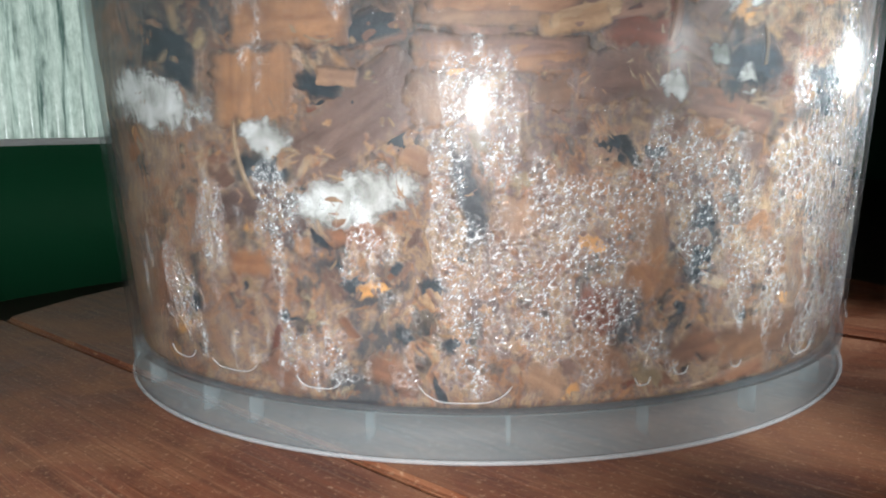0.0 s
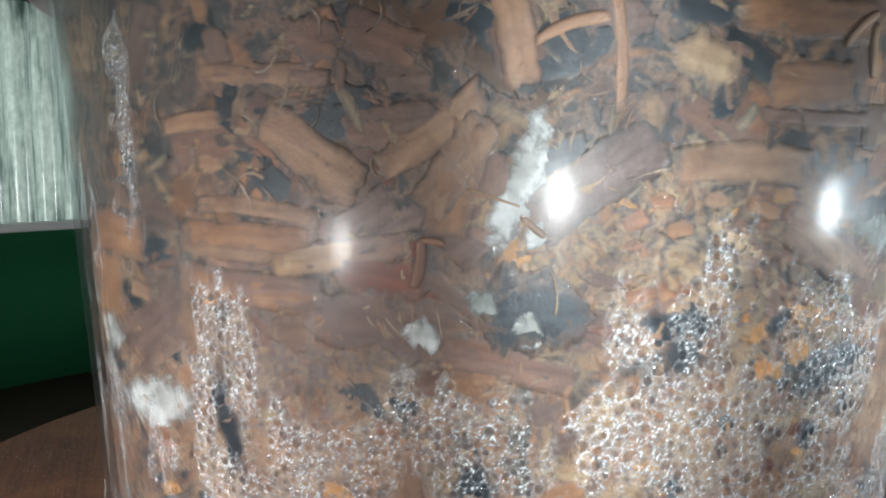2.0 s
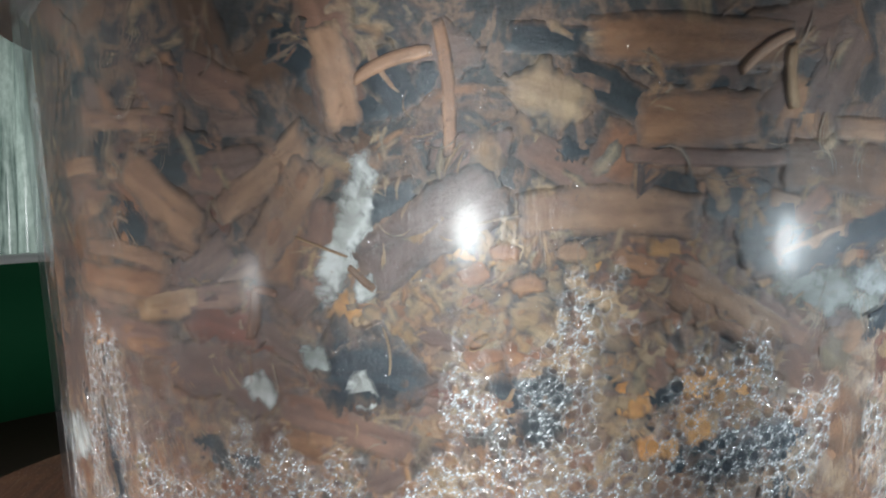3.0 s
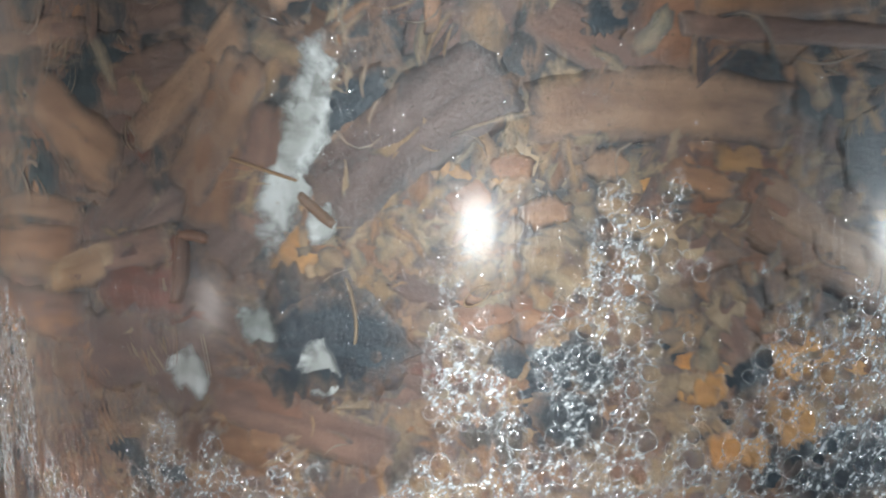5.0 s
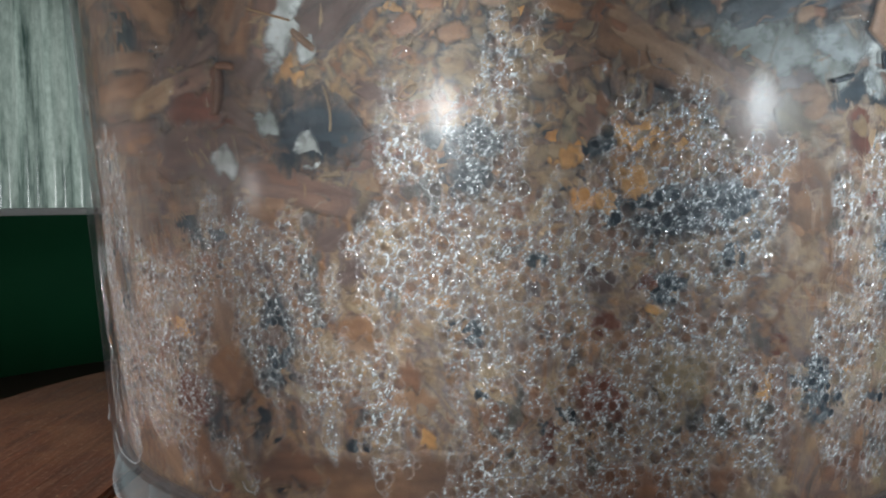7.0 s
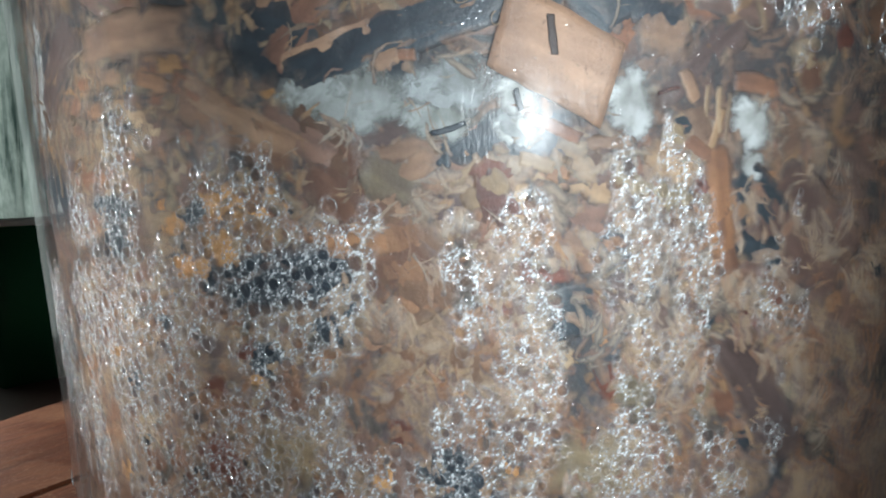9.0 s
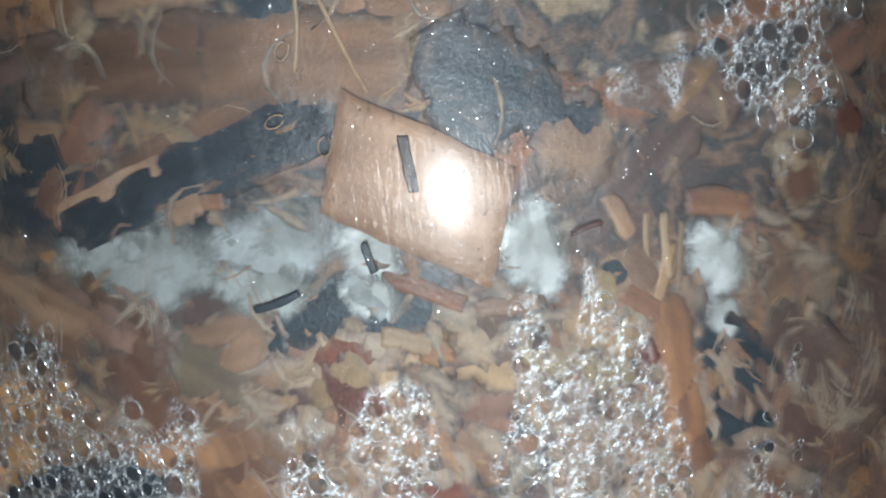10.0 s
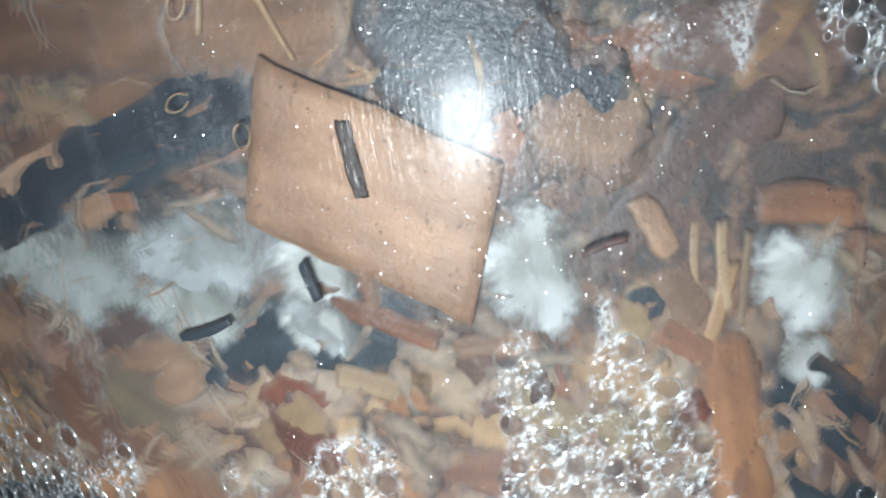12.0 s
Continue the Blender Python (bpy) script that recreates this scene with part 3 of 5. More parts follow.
def build_shreds(name, label, count, z_mean, z_spread, size, depth, mat, seed, wide=(0.18, 0.5), sweep=(-60, 195), bent=0.5, tuft=1):
    """Small bent flakes and fibres pressed flat behind the wall."""
    rng = random.Random(seed)
    verts, faces = [], []
    for k in range(count):
        if k % tuft == 0:
            root, turn, curl = (rng.uniform(*sweep), rng.gauss(z_mean, z_spread)), rng.uniform(0, math.tau), rng.uniform(-bent, bent)
        spread = 0.0 if tuft == 1 else 1.0
        deg, ln = root[0] + spread * rng.gauss(0, 0.5), rng.uniform(*size)
        z = min(0.103, max(0.0095, root[1] + spread * rng.gauss(0, 0.0006)))
        wd, tilt, bend, dp = ln * rng.uniform(*wide), turn + spread * rng.gauss(0, 0.5), curl + spread * rng.gauss(0, 0.25), rng.uniform(*depth)
        lean, lift = rng.uniform(-0.03, 0.03), rng.uniform(0.00003, 0.0001)
        base = len(verts)
        for i in range(5):
            u = i / 4 - 0.5
            w = wd * (0.55 + 0.45 * math.cos(u * 2.6)) * rng.uniform(0.5, 1.3)
            for v in (-0.5, 0.0, 0.5):
                x, y = (u + (rng.uniform(-0.08, 0.08) if i in (0, 4) else 0)) * ln, v * w + bend * ln * (u * u - 0.08)
                ax, az = x * math.cos(tilt) - y * math.sin(tilt), x * math.sin(tilt) + y * math.cos(tilt)
                zz = min(0.104, max(0.0085, z + az))
                verts.append(on_wall(deg + math.degrees(ax / 0.084), zz, max(0.0004, 0.00155 + (dp - 0.00112) * 0.5 + lean * u * ln * 0.2 - (lift if v == 0 else 0))))
        for i in range(4):
            for v in range(2):
                a = base + i * 3 + v
                faces.append((a, a + 3, a + 4, a + 1))
    ob = raw_mesh(name, verts, faces, mat)
    thin = wide[1] < 0.1
    ob.data.attributes.new("edge", "FLOAT", "POINT").data.foreach_set("value", [1.0 if thin else (0.0, 0.25, 0.0)[k % 3] if k % 15 in (0, 1, 2, 12, 13, 14) else (0.2, 1.0, 0.2)[k % 3] for k in range(len(verts))])
    return tagged(ob, label, "wood shreds", kind="stuff")


build_shreds("wood_shreds", "loose damp shreds of tan and rust wood", 420, 0.028, 0.014, (0.002, 0.0050), (0.00162, 0.00178), SHREDS, 3, (0.3, 0.7))
build_shreds("wood_crumbs", "fine orange and brown wood crumbs", 2600, 0.036, 0.022, (0.0006, 0.0018), (0.00162, 0.00178), SHREDS, 4, (0.5, 1.0))
build_shreds("upper_shreds", "darker damp wood shreds between the chips", 260, 0.078, 0.014, (0.003, 0.007), (0.0016, 0.0018), SHREDS, 5, (0.25, 0.5), bent=0.5)
build_shreds("orange_fibres", "matted orange wood fibres", 220, 0.064, 0.007, (0.0016, 0.0040), (0.00160, 0.00178), SHREDS_WARM, 8, (0.4, 0.8), (58, 94), 0.5)
build_shreds("pale_fibres", "matted pale tan wood fibres", 240, 0.055, 0.007, (0.0016, 0.0045), (0.00158, 0.00178), SHREDS_PALE, 9, (0.35, 0.7), (97, 132), 0.5)
build_shreds("wood_fibres", "thin pale wood fibres", 90, 0.046, 0.022, (0.002, 0.004), (0.0013, 0.0016), SHREDS_PALE, 6, (0.03, 0.06), bent=0.7)
build_shreds("fibre_tufts", "frayed tufts of damp tan wood fibre", 2000, 0.028, 0.014, (0.0014, 0.0034), (0.00158, 0.00178), SHREDS, 14, (0.16, 0.4), (-40, 150), 0.4, 8)
build_shreds("orange_tufts", "frayed tufts of orange-brown wood fibre", 260, 0.062, 0.009, (0.0016, 0.0042), (0.00155, 0.00172), SHREDS_WARM, 15, (0.25, 0.5), (52, 96), 0.4, 8)
build_shreds("pale_tufts", "frayed tufts of pale wood fibre", 620, 0.047, 0.010, (0.0018, 0.0042), (0.00150, 0.00170), SHREDS_PALE, 16, (0.16, 0.36), (92, 140), 0.4, 9)
build_shreds("dark_tufts", "soaked dark fibre tufts between the upper chips", 480, 0.082, 0.012, (0.0016, 0.0045), (0.00160, 0.00178), SHREDS, 18, (0.14, 0.3), (-20, 140), 0.5, 8)
build_shreds("curled_fibres", "pale curled fibres among the upper chips", 60, 0.082, 0.011, (0.0025, 0.006), (0.0013, 0.00165), SHREDS_PALE, 12, (0.05, 0.10), (20, 135), 1.6)

# ---- wood pieces and mold ----
LOOKS = {"tan": "tan", "cream": "pale cream", "lightwood": "light yellowish", "orange": "orange-brown", "amber": "amber", "rust": "rust-brown",
         "redtan": "reddish-tan", "brown": "brown", "darkbrown": "dark brown", "darkred": "dark red", "greybark": "grey-brown", "slate": "slate-dark",
         "straw": "straw-coloured", "mold": "fluffy white", "moldthin": "thin greyish-white", "moldgrey": "matted grey"}
KINDS = {"wood_chip": ("damp wood chip behind the plastic wall", "wood chip"), "bark_board": ("flat slab of wet bark behind the plastic", "bark"),
         "wet_bark_piece": ("patch painted as shaded gaps and soaked wood in the tub", "bark"), "bark_piece": ("crumbled bark piece among sawdust", "bark"),
         "bark_sliver": ("sliver drawn for dark slits and bark on other pieces", "bark"), "sawdust_clump": ("clump of damp sawdust in the tub", "sawdust"),
         "wood_splinter": ("long straight wood splinter in the tub", "wood splinter"), "twig": ("thin twig pressed against the plastic", "twig"),
         "wood_curl": ("small curled wood shaving in the tub", "wood shaving"), "mold_patch": ("mold growing on the wood chips", "mold")}
made = [0]


def piece(name, look_key, shape, deg, z_mm, long_mm, wide_mm, tilt, depth_mm, shear=0.0):
    """A slab, lump or stick that lies against the tub's wall: its middle, size, slope and depth behind the wall."""
    made[0] += 1
    rng = random.Random(made[0])
    ln, wd, z, dp = long_mm / 1000, wide_mm / 1000, z_mm / 1000, depth_mm * 0.00018 + (0.00085 if name == "bark_sliver" else 0.0010 if shape == "flake" else 0.0014 if shape == "stick" else 0.00168)
    if shape in ("slab", "blob"):
        ln, wd = ln * 1.05, wd * 1.15
    nu, nv = {"slab": (26, 9), "blob": (20, 10), "stick": (14, 3), "flake": (14, 8)}[shape]
    thick = {"slab": 0.0022, "blob": 0.0014, "stick": min(0.0016, wd * 0.9), "flake": 0.0008}[shape]
    if "mold" in look_key:
        thick = 0.0006
    if name == "bark_sliver":
        thick, wd = 0.0003, wd * 0.55
    tl, off = radians(tilt), Vector((rng.uniform(0, 50), rng.uniform(0, 50), 0))
    bow = 0.0 if shape == "flake" else rng.uniform(-0.04, 0.04) if shape == "slab" else 0.0 if shape == "blob" else rng.uniform(-0.10, 0.10)
    skew, ragged = rng.uniform(-0.18, 0.18), {"slab": 0.17, "blob": 0.45, "stick": 0.12, "flake": 0.05}[shape]
    middle = on_wall(deg, z, dp)
    a = radians(deg)
    across, up, out = Vector((math.cos(a), math.sin(a), 0)), Vector((0, 0, 1)), Vector((math.sin(a), -math.cos(a), 0))
    place = Matrix.Translation(middle) @ Matrix((across * math.cos(tl) + up * math.sin(tl), up * math.cos(tl) - across * math.sin(tl), out)).transposed().to_4x4()
    back = place.inverted()
    bm = bmesh.new()
    grids = []
    for side in (0, 1):
        grid = []
        for i in range(nu + 1):
            u, row = i / nu - 0.5, []
            for j in range(nv + 1):
                v = j / nv - 0.5
                wob = noise.noise(Vector((u * 4, (v > 0) * 7.0, 0)) + off) * ragged
                fine = (noise.noise(Vector((u * 19, (v > 0) * 7.0, 3)) + off) + 0.6 * noise.noise(Vector((u * 47, (v > 0) * 7.0, 5)) + off)) * ragged * 0.55
                if shape == "blob":
                    half = math.sqrt(max(0.02, 1 - (2 * u) ** 2)) * (1 + wob * 1.6 + fine * 1.4)
                    x = u * ln * (1 + 0.25 * noise.noise(Vector((v * 3, 9, 1)) + off))
                else:
                    half = (1 - (0.25 if shape == "stick" else 0.10) * abs(2 * u) ** 4) * (1 + wob + fine)
                    tear = noise.noise(Vector((v * 6, (u > 0) * 5.0, 2)) + off) * 0.10 * wd / ln + noise.noise(Vector((v * 19, (u > 0) * 5.0, 6)) + off) * 0.05 * wd / ln
                    x = (u + (tear * 2 * abs(u) if abs(u) > 0.3 else 0)) * ln + skew * v * wd * (2 * abs(u))
                if shape == "flake":
                    half, x = 1 + wob + fine, u * ln
                x += shear * v * wd
                y = v * wd * half + bow * ln * (4 * u * u - 0.5)
                lump = noise.noise(Vector((x * 300, y * 500, 4)) + off) * 0.00012
                fall = (2 * abs(v)) ** 6 * 0.0002 + max(0, 2 * abs(u) - 0.9) * 0.001
                if shape in ("slab", "blob") and "mold" not in look_key and name != "bark_sliver":
                    near = min(min(i, nu - i) / (nu * 0.5) * ln, min(j, nv - j) / (nv * 0.5) * wd) / min(wd, 0.0036)
                    fall = 2 * max(0.0, 0.00198 - dp) * (1 - min(1.0, near * 1.8)) ** 2
                d = dp + (max(0, fall * 0.5 + lump) if side == 0 else thick)
                zz = min(0.105, max(0.0088, z + x * math.sin(tl) + y * math.cos(tl)))
                sx = x * math.cos(tl) - y * math.sin(tl)
                row.append(bm.verts.new(back @ on_wall(deg + math.degrees(sx / wall_r(z)), zz, max(0.0003, d))))
            grid.append(row)
        grids.append(grid)
    f, b = grids
    for i in range(nu):
        for j in range(nv):
            bm.faces.new((f[i][j], f[i + 1][j], f[i + 1][j + 1], f[i][j + 1]))
            bm.faces.new((b[i][j], b[i][j + 1], b[i + 1][j + 1], b[i + 1][j]))
    for i in range(nu):
        bm.faces.new((f[i][0], b[i][0], b[i + 1][0], f[i + 1][0]))
        bm.faces.new((f[i][nv], f[i + 1][nv], b[i + 1][nv], b[i][nv]))
    for j in range(nv):
        bm.faces.new((f[0][j], f[0][j + 1], b[0][j + 1], b[0][j]))
        bm.faces.new((f[nu][j], b[nu][j], b[nu][j + 1], f[nu][j + 1]))
    ob = mesh_object(name, bm, MAT[look_key])
    wear = (0.34, 0.44) if shape == "blob" else (0.16, 0.36)
    rim = [min(min(i, nu - i) / (nu * wear[0]), min(j, nv - j) / (nv * wear[1]), 1.0) for i in range(nu + 1) for j in range(nv + 1)]
    if shape == "stick" or name == "bark_sliver":
        rim = [1.0] * len(rim)
    if shape == "flake":
        rim = [1.0 if r > 0 else 0.8 for r in rim]
    ob.data.attributes.new("edge", "FLOAT", "POINT").data.foreach_set("value", rim + ([1.0] * len(rim) if shape == "stick" or name == "bark_sliver" else [-1.0] * len(rim)))
    ob.matrix_world = place
    what, category = KINDS[name]
    return tagged(ob, LOOKS[look_key] + " " + what, category, "pieces in the tub")


piece("bark_board", "greybark", "slab", 16.1, 50.9, 24.7, 10.5, 32, 0.64)
piece("wood_chip", "orange", "slab", 5.2, 56.6, 11.2, 15.8, -98, 0.36)
piece("wood_chip", "orange", "slab", 10.0, 65.2, 20.3, 7.1, -2, 0.48)
piece("wood_chip", "tan", "slab", 31.2, 59.3, 24.7, 4.2, -4, 0.20)
piece("wood_chip", "tan", "slab", 29.1, 64.9, 17.6, 3.1, -2, 0.32)
piece("wood_chip", "cream", "slab", 38.2, 64.0, 10.9, 3.8, 11, 0.16)
piece("wet_bark_piece", "slate", "slab", 17.8, 63.5, 11.6, 4.4, 10, 1.00)
piece("mold_patch", "mold", "blob", 16.0, 39.8, 24.5, 9.2, 15, 0.16)
piece("mold_patch", "mold", "blob", 6.4, 49.4, 11.5, 5.8, -2, 0.20)
piece("mold_patch", "mold", "blob", -12.9, 55.5, 37.0, 10.6, -5, 0.32)
piece("wet_bark_piece", "slate", "blob", 5.7, 44.3, 13.1, 5.9, 0, 0.72)
piece("wet_bark_piece", "slate", "blob", 13.1, 56.0, 8.0, 3.6, -16, 0.24)
piece("wood_chip", "tan", "slab", 15.0, 57.0, 6.8, 3.0, -5, 0.20)
piece("sawdust_clump", "rust", "blob", 16.3, 34.6, 10.8, 5.9, -3, 0.20)
piece("bark_board", "greybark", "blob", 3.0, 39.1, 16.7, 6.8, 10, 0.56)
piece("bark_piece", "darkred", "blob", 41.9, 22.3, 7.5, 5.2, -70, 0.16)
piece("twig", "cream", "stick", 2.9, 45.6, 12.1, 0.8, -77, 0.12)
piece("wet_bark_piece", "slate", "slab", -7.3, 62.8, 15.7, 10.6, -23, 0.88)
piece("wood_chip", "orange", "blob", 47.7, 30.2, 8.2, 4.4, -59, 0.20)
piece("wood_chip", "tan", "blob", 9.8, 32.9, 3.9, 4.0, -4, 0.16)
piece("wood_chip", "tan", "slab", 31.6, 66.7, 21.8, 4.0, -1, 0.24)
piece("wood_chip", "tan", "slab", 32.7, 70.2, 20.3, 2.6, -4, 0.36)
piece("wood_chip", "redtan", "slab", 31.3, 60.1, 24.3, 4.6, -3, 0.20)
piece("wood_chip", "cream", "slab", 39.2, 64.7, 11.2, 3.1, 10, 0.20)
piece("wood_chip", "tan", "slab", 38.9, 77.5, 15.6, 6.2, -33, 0.28)
piece("wood_chip", "tan", "slab", 26.0, 81.4, 11.5, 2.6, 4, 0.32)
piece("wet_bark_piece", "slate", "blob", 34.9, 73.5, 8.0, 4.3, -11, 0.52)
piece("wood_chip", "tan", "blob", 24.5, 54.2, 9.8, 7.3, -61, 0.20)
piece("wet_bark_piece", "slate", "slab", 17.7, 51.0, 16.8, 11.5, 1, 0.96)
piece("wood_chip", "redtan", "slab", 44.4, 79.7, 5.6, 4.0, -7, 0.48)
piece("wood_chip", "redtan", "slab", 56.3, 51.5, 17.8, 4.4, -13, 0.24)
piece("wood_chip", "orange", "blob", 48.8, 27.4, 5.4, 5.7, -7, 0.20)
piece("bark_piece", "greybark", "blob", 52.4, 32.3, 7.2, 4.8, 19, 0.24)
piece("wood_chip", "tan", "slab", 49.5, 79.9, 15.6, 4.0, 35, 0.32)
piece("wood_chip", "tan", "slab", 51.6, 76.1, 13.4, 5.5, 55, 0.16)
piece("mold_patch", "mold", "blob", 56.6, 73.5, 19.8, 4.8, 75, 0.20)
piece("wood_chip", "redtan", "slab", 41.7, 65.3, 17.9, 3.4, 8, 0.32)
piece("wood_chip", "tan", "slab", 33.7, 87.3, 18.0, 2.7, -2, 0.36)
piece("wood_splinter", "lightwood", "slab", 56.1, 90.9, 11.2, 4.5, -77, 0.16)
piece("wood_splinter", "lightwood", "slab", 64.3, 89.4, 14.0, 1.5, -85, 0.12)
piece("twig", "lightwood", "stick", 60.4, 92.1, 9.1, 1.4, 19, 0.20)
piece("bark_board", "greybark", "slab", 46.1, 81.0, 11.8, 4.6, 8, 0.72)
piece("wet_bark_piece", "slate", "slab", 43.4, 83.5, 8.9, 3.5, -10, 0.96)
piece("wet_bark_piece", "slate", "slab", 33.1, 82.8, 12.9, 4.0, -13, 0.96)
piece("bark_board", "greybark", "slab", 53.4, 68.1, 9.4, 5.8, 40, 0.64)
piece("sawdust_clump", "redtan", "blob", 39.5, 91.1, 8.3, 5.3, -15, 0.40)
piece("wood_chip", "orange", "slab", 83.0, 86.6, 15.2, 6.2, 4, 0.24)
piece("wood_chip", "redtan", "slab", 84.4, 82.7, 20.6, 2.1, -0, 0.16)
piece("wood_chip", "tan", "slab", 76.4, 76.4, 20.7, 5.1, 0, 0.20)
piece("wood_chip", "orange", "slab", 82.5, 94.9, 24.8, 5.1, 1, 0.36)
piece("twig", "lightwood", "stick", 88.1, 94.3, 8.0, 1.2, 34, 0.12)
piece("sawdust_clump", "cream", "blob", 71.6, 88.7, 10.1, 5.3, -11, 0.36)
piece("wood_chip", "orange", "slab", 86.6, 65.6, 18.0, 5.6, -27, 0.24)
piece("bark_piece", "rust", "slab", 96.9, 55.1, 16.6, 8.9, -56, 0.28)
piece("wood_chip", "redtan", "slab", 93.0, 75.3, 11.7, 4.2, 48, 0.24)
piece("mold_patch", "moldgrey", "blob", 96.6, 67.9, 21.9, 5.9, 1, 0.20)
piece("wet_bark_piece", "slate", "slab", 75.7, 89.7, 9.6, 3.9, -27, 0.72)
piece("wet_bark_piece", "slate", "slab", 71.3, 94.4, 8.0, 3.3, -3, 0.80)
piece("wet_bark_piece", "slate", "slab", 87.4, 77.6, 11.3, 7.4, -26, 0.80)
piece("wet_bark_piece", "slate", "slab", 60.2, 90.2, 7.5, 5.3, -51, 0.88)
piece("wet_bark_piece", "slate", "slab", 52.9, 94.0, 5.8, 5.6, -39, 0.88)
piece("wood_chip", "redtan", "slab", 45.7, 90.7, 10.1, 5.3, -21, 0.56)
piece("wet_bark_piece", "slate", "slab", 40.3, 81.3, 9.7, 4.8, -4, 0.88)
piece("wood_chip", "redtan", "slab", 34.5, 87.3, 19.1, 2.1, -5, 0.48)
piece("wood_curl", "cream", "stick", 90.6, 91.6, 6.9, 1.7, -80, 0.16)
piece("bark_board", "greybark", "slab", 63.1, 74.5, 18.3, 7.4, 35, 0.20)
piece("mold_patch", "mold", "blob", 57.6, 76.5, 9.9, 3.6, 85, 0.16)
piece("mold_patch", "mold", "blob", 58.3, 67.8, 4.0, 3.5, -70, 0.16)
piece("wet_bark_piece", "slate", "slab", 60.2, 77.3, 6.4, 4.1, 22, 0.60)
piece("wet_bark_piece", "slate", "blob", 58.4, 58.3, 15.5, 8.6, -4, 0.16)
piece("mold_patch", "mold", "blob", 57.9, 56.2, 4.6, 5.2, 12, 0.10)
piece("mold_patch", "moldgrey", "blob", 54.0, 59.8, 4.6, 4.0, 1, 0.14)
piece("wood_chip", "redtan", "slab", 54.0, 53.4, 8.7, 3.2, -7, 0.20)
piece("twig", "cream", "stick", 59.9, 60.9, 5.4, 0.3, -83, 0.06)
piece("wood_chip", "cream", "slab", 59.7, 53.2, 3.2, 0.9, 4, 0.08)
piece("twig", "rust", "stick", 48.4, 64.1, 6.1, 1.5, -99, 0.16)
piece("twig", "rust", "stick", 49.6, 67.0, 3.1, 0.9, -7, 0.16)
piece("mold_patch", "mold", "blob", 48.9, 55.4, 6.2, 3.8, 2, 0.16)
piece("wood_chip", "orange", "slab", 51.8, 74.4, 14.2, 5.6, 73, 0.24)
piece("wood_chip", "redtan", "slab", 54.7, 72.0, 11.3, 5.0, -103, 0.40)
piece("wood_curl", "brown", "stick", 57.9, 69.0, 3.9, 0.9, -40, 0.08)
piece("twig", "cream", "stick", 54.7, 72.4, 6.6, 0.3, -18, 0.08)
piece("sawdust_clump", "tan", "slab", 76.6, 76.0, 19.8, 3.3, 1, 0.36)
piece("wood_chip", "tan", "slab", 65.1, 53.1, 4.2, 1.7, 20, 0.12)
piece("wet_bark_piece", "slate", "blob", 69.7, 54.6, 9.5, 4.6, -66, 0.36)
piece("wet_bark_piece", "slate", "blob", 72.6, 56.8, 6.5, 3.6, -50, 0.40)
piece("wood_chip", "amber", "blob", 78.9, 54.6, 4.2, 2.4, -9, 0.20)
piece("wood_chip", "amber", "blob", 84.1, 52.5, 4.2, 3.7, 7, 0.20)
piece("wood_chip", "amber", "blob", 80.1, 49.9, 2.4, 2.6, -6, 0.20)
piece("wood_chip", "amber", "blob", 82.0, 49.7, 2.0, 2.3, 10, 0.20)
piece("wood_chip", "rust", "slab", 66.4, 69.7, 3.5, 2.7, 26, 0.32)
piece("wood_chip", "orange", "blob", 70.5, 68.6, 4.6, 2.7, 0, 0.24)
piece("wood_chip", "tan", "blob", 61.1, 48.9, 2.5, 2.5, -6, 0.24)
piece("wood_chip", "tan", "blob", 54.0, 49.9, 3.9, 2.9, 10, 0.28)
piece("wood_chip", "tan", "slab", 87.4, 66.3, 18.6, 3.9, -28, 0.14)
piece("wood_splinter", "lightwood", "slab", 94.6, 73.0, 11.8, 2.2, 16, 0.16)
piece("bark_piece", "brown", "slab", 99.2, 52.0, 16.7, 9.1, -47, 0.32)
piece("sawdust_clump", "straw", "blob", 89.4, 28.4, 8.6, 7.6, -6, 0.20)
piece("bark_piece", "darkred", "blob", 82.2, 26.5, 7.3, 7.7, 29, 0.20)
piece("wood_chip", "rust", "blob", 73.3, 24.3, 3.8, 3.8, 14, 0.16)
piece("wood_chip", "rust", "blob", 77.0, 25.8, 4.3, 3.7, 3, 0.16)
piece("wood_chip", "rust", "blob", 66.1, 28.8, 3.7, 4.0, -3, 0.16)
piece("bark_piece", "darkred", "blob", 41.1, 24.0, 8.1, 5.7, 19, 0.16)
piece("wood_chip", "orange", "blob", 46.8, 27.7, 7.4, 7.4, -47, 0.16)
piece("wet_bark_piece", "slate", "slab", 85.5, 49.0, 10.9, 4.1, 15, 0.32)
piece("wet_bark_piece", "slate", "slab", 70.2, 56.5, 5.8, 3.8, -1, 0.32)
piece("wet_bark_piece", "slate", "slab", 96.4, 69.9, 14.3, 7.1, -1, 0.80)
piece("wet_bark_piece", "slate", "slab", 107.0, 63.4, 15.8, 5.6, 1, 0.80)
piece("wood_chip", "orange", "blob", 61.2, 34.5, 6.3, 3.4, 21, 0.24)
piece("wood_chip", "rust", "blob", 89.9, 35.4, 5.3, 3.5, -52, 0.16)
piece("wood_chip", "rust", "blob", 89.9, 34.3, 3.5, 2.7, 35, 0.12)
piece("wood_chip", "redtan", "slab", 99.4, 23.1, 14.7, 2.8, -84, 0.16)
piece("wood_chip", "redtan", "blob", 95.6, 29.5, 4.0, 5.3, -9, 0.24)
piece("wood_chip", "orange", "slab", 64.9, 15.4, 24.3, 7.7, 3, 0.24)
piece("wood_chip", "rust", "slab", 85.5, 15.6, 10.2, 5.1, -3, 0.24)
